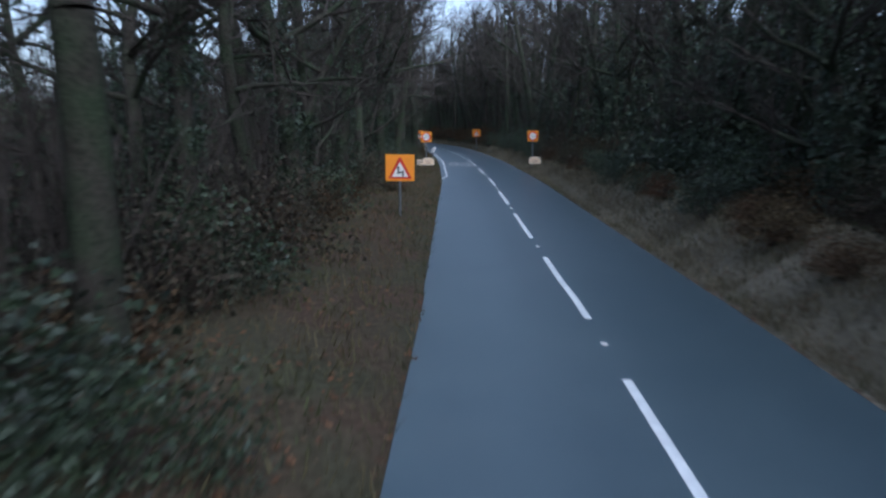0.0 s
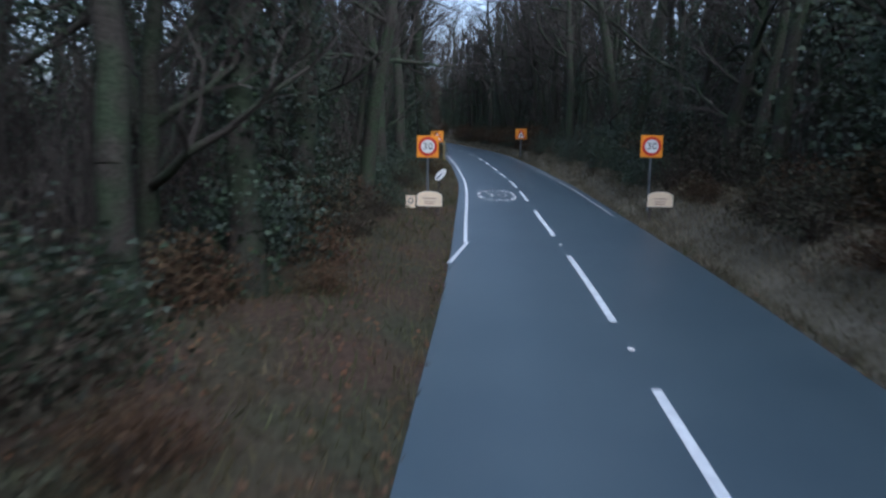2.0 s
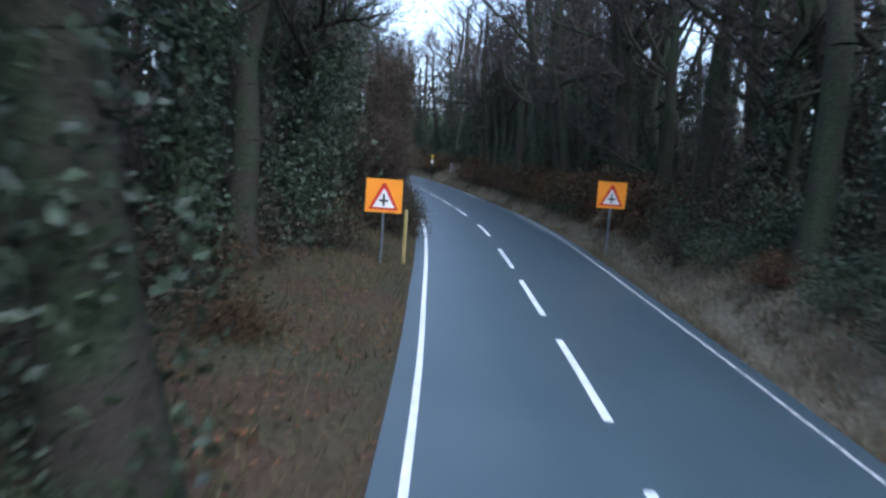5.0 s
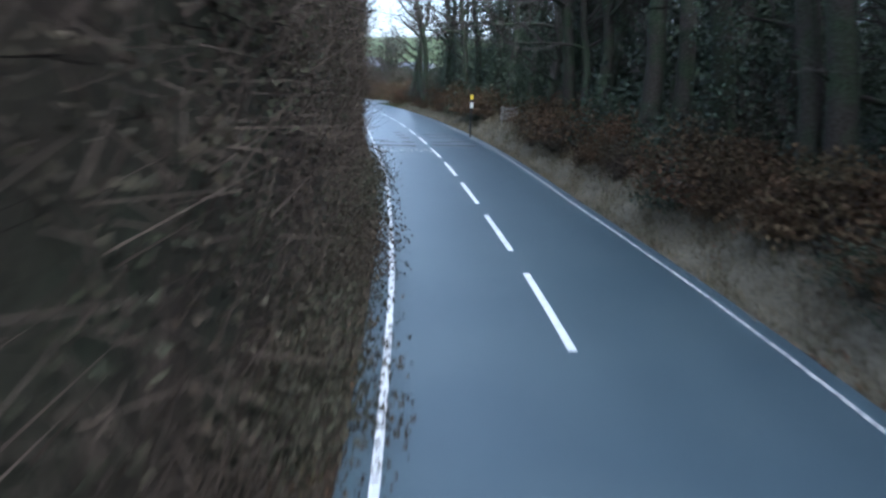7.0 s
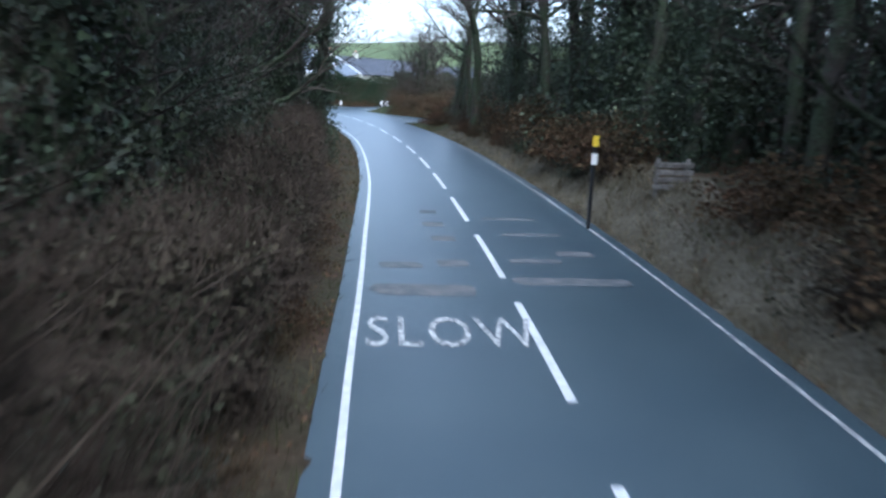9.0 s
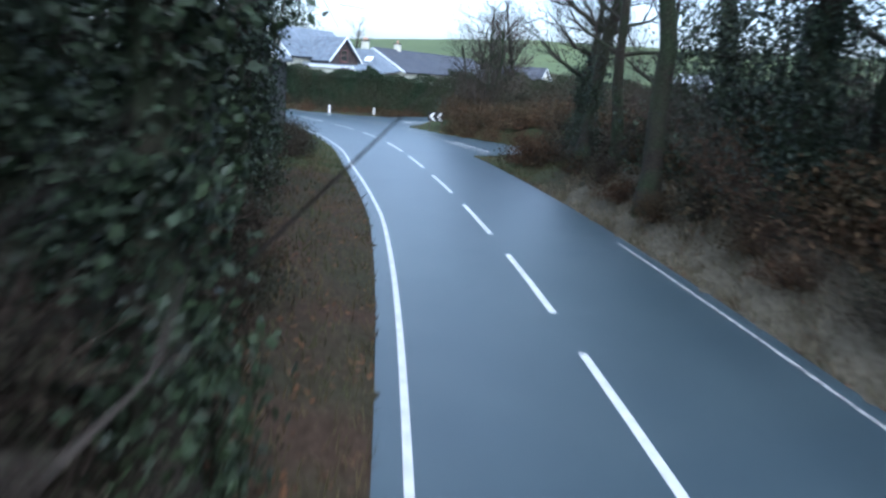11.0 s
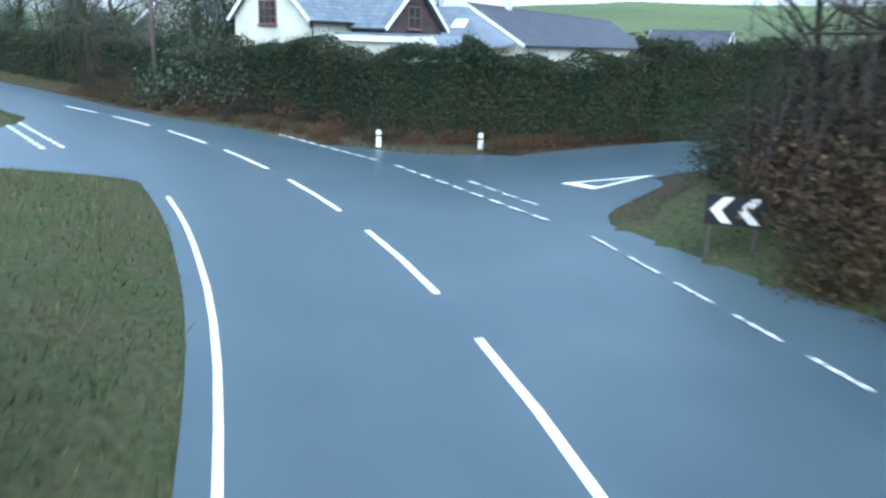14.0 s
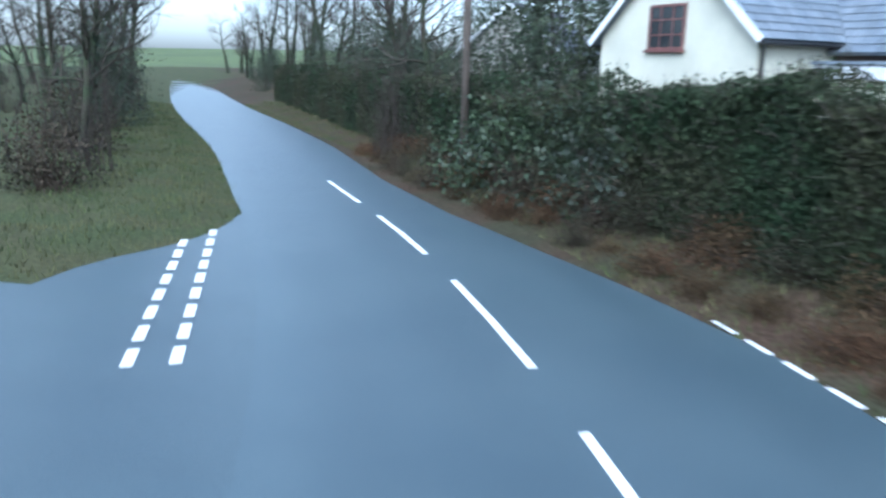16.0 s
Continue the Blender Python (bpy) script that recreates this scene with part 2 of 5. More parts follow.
def spline(pts, step=0.5):
    pts = [np.array(p, float) for p in pts]
    pts = [2 * pts[0] - pts[1]] + pts + [2 * pts[-1] - pts[-2]]
    out = []
    for i in range(1, len(pts) - 2):
        a, b, c, d = pts[i - 1:i + 3]
        n = max(2, int(np.hypot(*(c - b)) / step))
        for k in range(n):
            t = k / n
            out.append(0.5 * (2 * b + (c - a) * t + (2 * a - 5 * b + 4 * c - d) * t * t + (3 * b - a - 3 * c + d) * t ** 3))
    out.append(pts[-2])
    return np.array(out)


class Line:
    def __init__(self, pts):
        self.p = spline(pts)
        d = np.diff(self.p, axis=0)
        self.s = np.r_[0, np.cumsum(np.hypot(d[:, 0], d[:, 1]))]
        t = np.gradient(self.p, axis=0)
        self.t = t / np.hypot(t[:, 0], t[:, 1])[:, None]

    def at(self, s, off=0.0):
        """The place at s metres along the line and off metres to its right, with the direction."""
        x, y = np.interp(s, self.s, self.p[:, 0]), np.interp(s, self.s, self.p[:, 1])
        tx, ty = np.interp(s, self.s, self.t[:, 0]), np.interp(s, self.s, self.t[:, 1])
        return x + ty * off, y - tx * off, tx, ty

    def near(self, x, y):
        """Distance of many places from the line, their s, and the side (positive: right)."""
        best, idx = np.full(x.shape, 1e9), np.zeros(x.shape, int)
        for i in range(0, len(self.p), 2):
            d = (x - self.p[i, 0]) ** 2 + (y - self.p[i, 1]) ** 2
            m = d < best
            best[m], idx[m] = d[m], i
        q, t = self.p[idx], self.t[idx]
        side = (x - q[..., 0]) * t[..., 1] - (y - q[..., 1]) * t[..., 0]
        return np.sqrt(best), self.s[idx], side


MAIN = Line(CENTRE)
S0 = 30.0  # metres from the line's start to the point that s counts from
ARM_A = Line([(-29.5, 181.6), (-24.5, 180.4), (-12, 178.2), (10, 172), (60, 160)])
ARM_B = Line([(-39.5, 191.5), (-37.3, 195.3), (-34.6, 201), (-29, 208.5), (-17, 221), (10, 245)])
ARM_L = Line([(-49.5, 194.5), (-54, 190.2), (-62, 185.5), (-80, 178), (-120, 168)])
HALF = 2.95


def main_at(s, off=0.0):
    return MAIN.at(s + S0, off)


def left_edge(s):
    return np.interp(s, [60, 100, 150, 158, 166, 175, 186, 193, 204, 208, 212, 217, 224, 231, 262], [2.98, 2.85, 2.95, 3.14, 3.13, 2.98, 2.97, 2.95, 3.3, 3.26, 3.4, 3.6, 3.72, 3.65, 2.95])


def right_edge(s):
    return np.interp(s, [60, 90, 118, 134, 146, 160, 172, 186, 205, 225, 238, 241, 244, 248, 254, 264, 278, 300], [2.9, 3.0, 3.2, 3.37, 3.27, 3.48, 3.52, 3.42, 3.4, 3.0, 3.4, 2.95, 2.4, 1.85, 1.8, 2.4, 2.9, 3.0])


MOUTHS = [[(-25.4, 176.3), (-24.4, 178.2), (-22, 178.3), (-22, 182.2), (-23.7, 182.5), (-26, 183.6), (-28.4, 185.4), (-30.3, 186.8), (-31.7, 188.0), (-33.2, 189.4), (-34.5, 190.6), (-36, 186), (-33, 180), (-28, 174)],
          [(-33.4, 188.2), (-34.0, 190.1), (-34.3, 191.3), (-33.9, 193.4), (-33.2, 197), (-38.3, 199.2), (-41.5, 197.2), (-46, 197.8), (-44, 192), (-37.5, 187), (-36, 185.6)],
          [(-44.5, 188.2), (-46.4, 189.0), (-49.0, 188.7), (-53, 187.8), (-57.5, 192.0), (-58.2, 195.4), (-61, 198), (-55, 199), (-45, 193)]]


def rounded(pts):
    """Corners of an outline cut twice."""
    for _ in range(2):
        q = []
        for (ax, ay), (bx, by) in zip(pts, pts[1:] + pts[:1]):
            q += [(ax * 0.78 + bx * 0.22, ay * 0.78 + by * 0.22), (ax * 0.22 + bx * 0.78, ay * 0.22 + by * 0.78)]
        pts = q
    return pts


MOUTHS = [rounded(q) for q in MOUTHS]


def beyond(poly, x, y):
    """Signed metres outside a polygon (negative inside)."""
    best, inside = np.full(x.shape, 1e9), np.zeros(x.shape, bool)
    for (ax, ay), (bx, by) in zip(poly, poly[1:] + poly[:1]):
        dx, dy = bx - ax, by - ay
        t = np.clip(((x - ax) * dx + (y - ay) * dy) / (dx * dx + dy * dy), 0, 1)
        best = np.minimum(best, np.hypot(x - ax - t * dx, y - ay - t * dy))
        if dy:
            inside ^= ((ay > y) != (by > y)) & (x < ax + (y - ay) * dx / dy)
    return np.where(inside, -best, best)


def side_of(x, y):
    """Signed metres beyond the tarmac's edge for each place: nearest of all roads, s on the main road, its side."""
    d, s, side = MAIN.near(x, y)
    e = d - np.where(side > 0, right_edge(s - S0), left_edge(s - S0))
    for arm, half in ((ARM_A, 2.3), (ARM_B, 2.6), (ARM_L, 2.7)):
        e = np.minimum(e, arm.near(x, y)[0] - half)
    m = (x > -75) & (x < -8) & (y > 160) & (y < 213)
    if m.any():
        xm, ym, em = x[m], y[m], e[m]
        for poly in MOUTHS:
            em = np.minimum(em, beyond(poly, xm, ym))
        e = e.copy()
        e[m] = em
    return e, s - S0, side


def smooth(a, b, v):
    t = np.clip((v - a) / (b - a), 0, 1)
    return t * t * (3 - 2 * t)


def height(x, y):
    x, y = np.asarray(x, float), np.asarray(y, float)
    e, s, side = side_of(x, y)
    wood = 1 - smooth(196, 206, s)
    right = side > 0
    bank = np.where(right, 1.25 * smooth(0.3, 2.6, e) + 4.5 * smooth(4, 30, e), 0.35 * smooth(0.2, 1.6, e) + 1.0 * smooth(2, 18, e))
    town = np.where(right, 0.3 * smooth(1.0, 2.2, e) + 1.3 * smooth(2.5, 8, e), 0.2 * smooth(0.3, 1.4, e) + 0.8 * smooth(4, 25, e))
    h = wood * bank + (1 - wood) * town - 0.035
    wob = 0.12 * np.sin(x * 1.1 + np.sin(y * 0.7)) * np.sin(y * 0.9 + np.cos(x * 0.5)) * smooth(0.5, 3, e)
    mound = 0.75 * smooth(0.25, 2.2, e) * (1 - smooth(7, 15, np.hypot(x + 27, y - 190)))
    h = h + mound
    ang = np.arctan2(x + 20, y - 150)
    east = np.clip(0.55 + 0.75 * np.cos(ang - 0.75), 0.05, 1.0)
    hill = 24 * east * smooth(75, 330, e) + 22 * smooth(420, 1600, e)
    return h + wob + hill


# ---- ground: one sheet to the horizon ----
def grid_lines(lo, hi, fine, reach):
    a = list(np.arange(lo, hi + 0.01, fine))
    step, up, down = fine, [], []
    v = hi
    while v < reach:
        step *= 1.28
        v += step
        up.append(v)
    step, v = fine, lo
    while v > -reach:
        step *= 1.28
        v -= step
        down.append(v)
    return np.array(down[::-1] + a + up)


gx, gy = grid_lines(-115, 30, 0.9, 3200), grid_lines(-30, 235, 0.9, 3200)
GX, GY = np.meshgrid(gx, gy)
GZ = height(GX, GY)
nx, ny = len(gx), len(gy)
ground_v = np.stack([GX.ravel(), GY.ravel(), GZ.ravel()], 1)
ii = (np.arange(ny - 1)[:, None] * nx + np.arange(nx - 1)[None, :]).ravel()
ground = from_arrays("ground", ground_v, np.stack([ii, ii + 1, ii + nx + 1, ii + nx], 1), GROUND, smooth=True)
for m_ in (FIELD, TURF, HAZED_DRY_VERGE):
    ground.data.materials.append(m_)
mid = ground_v[ii]
ge, gs, gside = side_of(mid[:, 0], mid[:, 1])
ground.data.polygons.foreach_set("material_index", np.where(ge > 62, 1, np.where((gs > 201) & ((gside < 0) | (gs < 224)), 2, np.where((gside > 0) & (gs < 198) & (ge < 2.4) & (MAIN.near(mid[:, 0], mid[:, 1])[0] < 7.5), 3, 0))).astype(np.int32))
tagged(ground, "brown leaf-strewn verges and wooded banks rising to green fields", "ground", kind="structure")


def gz(x, y):
    return float(height(np.array([x]), np.array([y]))[0])


# ---- roads ----
def strip(name, line, s0, s1, lo, hi, z, step=1.0, crown=0.0):
    v, f = [], []
    ss = np.arange(s0, s1 + 0.01, step)
    cols, across = 13, []
    for s in ss:
        for k in range(cols):
            o = (lo(s) + (hi(s) - lo(s)) * k / (cols - 1)) if callable(lo) else lo + (hi - lo) * k / (cols - 1)
            x, y, _, _ = line.at(s, o)
            v.append((x, y, z - crown * (o / 3) ** 2))
            across.append(o)
    for i in range(len(ss) - 1):
        for k in range(cols - 1):
            a = i * cols + k
            f.append((a, a + cols, a + cols + 1, a + 1))
    f = [q[::-1] for q in f]
    ob = from_arrays(name, v, f, ASPHALT, smooth=True)
    ob.data.attributes.new("across", "FLOAT", "POINT").data.foreach_set("value", across)
    return ob


road = strip("road", MAIN, 0, MAIN.s[-1] - 1, lambda s: -left_edge(s - S0), lambda s: right_edge(s - S0), 0.0)
tagged(road, "damp blue-grey asphalt country road with white markings", "road", kind="structure")
for nm, arm, half, z in (("side_road_1", ARM_A, 2.3, -0.008), ("side_road_2", ARM_B, 2.6, -0.012), ("side_road_3", ARM_L, 2.7, -0.008)):
    o = strip(nm, arm, 0, arm.s[-1] - 1, -half, half, z)
    tagged(o, "narrow asphalt side road joining the main road", "road", kind="structure")


def flare(name, pts, z):
    """The widened tarmac of a junction's mouth."""
    bm = bmesh.new()
    vs = [bm.verts.new((x, y, z)) for x, y in pts]
    fc = bm.faces.new(vs)
    if fc.normal.z < 0:
        fc.normal_flip()
    bm.normal_update()
    if fc.normal.z < 0:
        fc.normal_flip()
    bmesh.ops.triangulate(bm, faces=bm.faces[:])
    tagged(part(name, bm, ASPHALT), "asphalt mouth of a side road", "road", kind="structure")


flare("side_road_4", MOUTHS[0], -0.0105)
flare("side_road_5", MOUTHS[1], -0.0145)
flare("side_road_6", MOUTHS[2], -0.0105)


def paint(name, quads, z=0.004, material=PAINT, label=""):
    v, f = [], []
    for q in quads:
        a = len(v)
        v += [(x, y, z) for x, y in q]
        f.append(tuple(range(a, a + len(q))))
    bm = bmesh.new()
    vv = [bm.verts.new(p) for p in v]
    for q in f:
        fc = bm.faces.new([vv[i] for i in q])
        bm.normal_update()
        if fc.normal.z < 0:
            fc.normal_flip()
    r = bmesh.ops.extrude_face_region(bm, geom=bm.faces[:])
    bmesh.ops.translate(bm, verts=[e for e in r["geom"] if isinstance(e, bmesh.types.BMVert)], vec=(0, 0, 0.003))
    return part(name, bm, material, road, label)


def line_mark(name, s0, s1, off, w, material=PAINT, label=""):
    n = max(1, int((s1 - s0) / 1.5))
    ss = np.linspace(s0, s1, n + 1)
    quads = []
    for a, b in zip(ss[:-1], ss[1:]):
        oa, ob_ = (off(a), off(b)) if callable(off) else (off, off)
        quads.append([main_at(a, oa - w / 2)[:2], main_at(a, oa + w / 2)[:2], main_at(b, ob_ + w / 2)[:2], main_at(b, ob_ - w / 2)[:2]])
    bm = bmesh.new()
    for q in quads:
        vs = [bm.verts.new((x, y, 0.006)) for x, y in q]
        bm.faces.new(vs)
    bmesh.ops.remove_doubles(bm, verts=bm.verts, dist=0.001)
    bm.normal_update()
    for fc in bm.faces:
        if fc.normal.z < 0:
            fc.normal_flip()
    return part(name, bm, material, road, label)


# centre line: six-metre marks, then four-metre marks in the slower stretch
DASHES = [(42.6 + 9.1 * k, 6.0) for k in range(-5, 5)] + [(88.2 + 5.95 * k, 4.05) for k in range(6)] + [(125.6, 4.0)]
DASHES += [(s_, 4.0) for s_ in (133.7, 139.5, 145.2, 151.0, 156.9, 162.5, 168.2, 174.0, 179.7, 185.5, 191.5, 197.6, 203.7, 209.5, 215.2, 221.0, 226.8, 232.6, 238.3, 244.2, 250.1)]
for s, ln in DASHES:
    line_mark("centre_dash", s, s + ln, 0.0, 0.13)
for k in range(-4, 5):
    x, y, tx, ty = main_at(42.6 + 9.1 * k - 1.5)
    bm = bmesh.new()
    box(bm, -0.05, -0.06, 0.0, 0.05, 0.06, 0.022, 0.008)
    st = part("road_stud", bm, SIGN_WHITE, road, "raised reflecting road stud")
    st.matrix_basis = pose(x, y, 0.002, 0, 0, math.degrees(math.atan2(-tx, ty)))
line_mark("edge_line", 77.6, 229.6, lambda s: 0.36 - left_edge(s), 0.1)
paint("edge_line", [[main_at(74.6, -2.98)[:2], main_at(74.75, -2.86)[:2], main_at(77.75, -2.44)[:2], main_at(77.55, -2.56)[:2]]])
line_mark("edge_line", 84, 191, lambda s: right_edge(s) - 0.32, 0.08, PAINT_WORN, "worn thin edge line")


def give_way(p, q, rows, mark=0.6, gap=0.3, w=0.2, material=PAINT):
    p, q = Vector(p), Vector(q)
    d = (q - p).normalized()
    nrm = Vector((d.y, -d.x))
    for r in range(rows):
        o = nrm * (0.42 * r)
        k = 0.0
        while k + mark < (q - p).length:
            a, b = p + d * k + o, p + d * (k + mark) + o
            paint("give_way_mark", [[a - nrm * w / 2, b - nrm * w / 2, b + nrm * w / 2, a + nrm * w / 2]], material=material)
            k += mark + gap


give_way((-29.3, 182.3), (-25.6, 177.1), 1, material=PAINT_WORN)
give_way((-28.6, 182.1), (-25.5, 177.8), 1, material=PAINT_WORN)
give_way((-48.3, 198.75), (-42.0, 195.05), 1, 0.55, 0.26, 0.1)
give_way((-41.4, 194.7), (-34.7, 189.3), 1, w=0.15, material=PAINT_WORN)
give_way((-38.5, 193.35), (-35.4, 190.8), 1, w=0.15, material=PAINT_WORN)
give_way((-34.2, 188.9), (-29.4, 182.7), 1, 1.0, 0.5, 0.1, PAINT_WORN)
give_way((-52.0, 191.9), (-59.3, 196.1), 1, w=0.16)
give_way((-52.3, 191.4), (-59.0, 195.3), 1, w=0.16)


def triangle_mark(a, b, c, w=0.2, material=PAINT):
    a, b, c = Vector(a), Vector(b), Vector(c)
    m = (a + b + c) / 3
    k = 1 - w / 0.55
    ins = [m + (p - m) * k for p in (a, b, c)]
    out = [a, b, c]
    quads = [[out[i], out[(i + 1) % 3], ins[(i + 1) % 3], ins[i]] for i in range(3)]
    paint("give_way_triangle", quads, material=material)


triangle_mark((-36.1, 194.4), (-35.1, 193.95), (-33.8, 197.4))
triangle_mark((-25.1, 180.6), (-25.0, 179.6), (-21.9, 179.7), material=PAINT_WORN)


def letters(text, size, stretch, depth=0.004):
    """Solid letters from the built-in font, lying flat, centred, width to x and height to y."""
    cu = bpy.data.curves.new("letters", "FONT")
    cu.body, cu.size, cu.align_x, cu.align_y, cu.extrude, cu.resolution_u = text, size, "CENTER", "CENTER", depth / 2, 3
    cu.space_character = 1.1
    tmp = bpy.data.objects.new("letters", cu)
    scene.collection.objects.link(tmp)
    dg = bpy.context.evaluated_depsgraph_get()
    me = bpy.data.meshes.new_from_object(tmp.evaluated_get(dg))
    bpy.data.objects.remove(tmp)
    me.transform(Matrix.Diagonal((1, stretch, 1, 1)))
    return me


def road_letters(text, s, off, size, stretch, material, name):
    me = letters(text, size, stretch)
    me.materials.clear()
    me.materials.append(material)
    ob = new(name, me)
    ob.parent = road
    x, y, tx, ty = main_at(s, off)
    ob.matrix_basis = pose(x, y, 0.006, 0, 0, math.degrees(math.atan2(-tx, ty)))
    return ob


road_letters("30", 90.3, -1.2, 0.95, 2.3, PAINT_WORN, "speed_number")
bm = bmesh.new()
n = 48
ov = []
for k in range(n):
    a = 2 * math.pi * k / n
    c, s_ = math.cos(a), math.sin(a)
    sx = math.copysign(abs(c) ** 0.75, c)
    sy = math.copysign(abs(s_) ** 0.75, s_)
    ov.append([bm.verts.new((sx * r * 0.86, sy * (2.15 - (1 - r) * 1.6), 0)) for r in (1.0, 0.8)])
for k in range(n):
    p, q = ov[k], ov[(k + 1) % n]
    bm.faces.new((p[0], q[0], q[1], p[1]))
oval = part("speed_roundel", bm, PAINT_WORN, road, "worn white painted oval ring")
x, y, tx, ty = main_at(90.3, -1.2)
oval.matrix_basis = pose(x, y, 0.006, 0, 0, math.degrees(math.atan2(-tx, ty)))
slow = road_letters("SLOW", 159.3, -1.3, 0.9, 2.1, PAINT_WORN, "slow_lettering")
slow["label"] = "worn white painted word SLOW"
rnd = random.Random(5)
for s, o, ln, w in ((161.6, -1.6, 0.7, 1.9), (163.4, -2.0, 0.5, 0.9), (163.6, -0.9, 0.55, 0.7), (162.3, 1.3, 0.5, 2.3), (163.9, 0.9, 0.4, 1.2),
                    (164.6, 2.0, 0.5, 0.9), (166.0, -0.9, 0.6, 0.6), (167.7, -1.0, 0.6, 0.6), (169.5, -1.0, 0.5, 0.5), (166.6, 1.4, 0.3, 1.6), (168.6, 1.2, 0.3, 1.5)):
    pts = []
    for a in range(10):
        ang = 2 * math.pi * a / 10
        rr = 0.88 + 0.2 * rnd.random()
        c, s_ = math.cos(ang), math.sin(ang)
        pts.append(main_at(s + ln / 2 * rr * math.copysign(abs(s_) ** 0.22, s_), o + w / 2 * rr * math.copysign(abs(c) ** 0.22, c))[:2])
    paint("surface_patch", [pts], 0.001, OLD_PATCH, "pale worn surfacing remnant")


# ---- road signs ----
def facing(x, y, z, s):
    """A pose whose -y side looks back down the road at s."""
    _, _, tx, ty = main_at(s)
    return pose(x, y, z, 0, 0, math.degrees(math.atan2(-tx, ty)))


def flat_letters(text, size, material, parent, m, name, stretch=1.0):
    me = letters(text, size, stretch, 0.003)
    me.materials.clear()
    me.materials.append(material)
    ob = new(name, me)
    ob.parent = parent
    ob.matrix_basis = m @ pose(0, 0, 0, 90, 0, 0)
    return ob


def sign_base(name, m, w, h, z, zfoot):
    """Orange backing board with its centre z above the foot, on a grey post."""
    sign = empty(name, m)
    bm = bmesh.new()
    cyl(bm, (0, 0.03, zfoot), (0, 0.03, z + h / 2 - 0.05), 0.038, seg=12)
    part("post", bm, GALV, sign, smooth=False)
    bm = bmesh.new()
    box(bm, -w / 2, -0.018, z - h / 2, w / 2, -0.008, z + h / 2, 0.004)
    part("backing_board", bm, ORANGE, sign, "yellow-orange reflective board")
    for dz in (-h * 0.25, h * 0.25):
        bm = bmesh.new()
        box(bm, -w * 0.42, -0.008, z + dz - 0.02, w * 0.42, 0.03, z + dz + 0.02)
        part("bracket", bm, GALV, sign)
    return sign


def warning_sign(x, y, z, s, symbol):
    zf = gz(x, y) - 0.05
    sg = sign_base("warning_sign", facing(x, y, 0, s), 0.98, 0.9, z, zf)
    bm = bmesh.new()
    prism(bm, [(-0.4, z - 0.37), (0.4, z - 0.37), (0.04, z + 0.34), (-0.04, z + 0.34)], -0.026, -0.018)
    part("red_triangle", bm, SIGN_RED, sg, "red warning triangle border")
    bm = bmesh.new()
    prism(bm, [(-0.29, z - 0.31), (0.29, z - 0.31), (0.0, z + 0.2)], -0.03, -0.026)
    part("white_face", bm, SIGN_WHITE, sg)
    bm = bmesh.new()
    if symbol == "bend":
        for a, b in (((0.1, -0.28), (0.1, -0.12)), ((0.1, -0.12), (-0.06, -0.18)), ((-0.06, -0.18), (-0.06, 0.0))):
            p, q = Vector((a[0], 0, a[1])), Vector((b[0], 0, b[1]))
            d = (q - p).normalized()
            nn = Vector((d.z, 0, -d.x)) * 0.026
            p, q = p - d * 0.02, q + d * 0.02
            prism(bm, [((p + nn).x, z + (p + nn).z), ((q + nn).x, z + (q + nn).z), ((q - nn).x, z + (q - nn).z), ((p - nn).x, z + (p - nn).z)], -0.034, -0.03)
        prism(bm, [(-0.12, z - 0.01), (0.0, z - 0.01), (-0.06, z + 0.07)], -0.034, -0.03)
    else:
        prism(bm, [(-0.03, z - 0.27), (0.03, z - 0.27), (0.03, z + 0.02), (0.0, z + 0.1), (-0.03, z + 0.02)], -0.034, -0.03)
        prism(bm, [(-0.12, z - 0.16), (0.12, z - 0.16), (0.12, z - 0.1), (-0.12, z - 0.1)], -0.0355, -0.0315)
    part("symbol", bm, SIGN_BLACK, sg, "black road symbol")
    return tagged(sg, "triangular warning sign on a yellow-orange board with grey post", "road sign", "warning signs")


def speed_sign(x, y, z, s):
    zf = gz(x, y) - 0.05
    sg = sign_base("speed_limit_sign", facing(x, y, 0, s), 0.76, 0.76, z, zf)
    bm = bmesh.new()
    ring(bm, 0.33, 0.235, -0.026, -0.018, 0, z)
    part("red_ring", bm, SIGN_RED, sg, "red ring border")
    bm = bmesh.new()
    cyl(bm, (0, -0.018, z), (0, -0.024, z), 0.236, seg=40)
    part("white_disc", bm, SIGN_WHITE, sg)
    flat_letters("30", 0.34, SIGN_BLACK, sg, pose(0, -0.027, z), "numerals")
    return tagged(sg, "red-ringed 30 speed limit sign on a yellow-orange board", "road sign", "speed limit signs")


warning_sign(-2.28, 24.84, 1.88, 55, "bend")
speed_sign(-2.99, 53.5, 2.34, 84)
speed_sign(4.77, 54.0, 2.47, 84)
warning_sign(-5.6, 86.0, 1.94, 116, "junction")
warning_sign(1.12, 92.0, 2.13, 122, "junction")


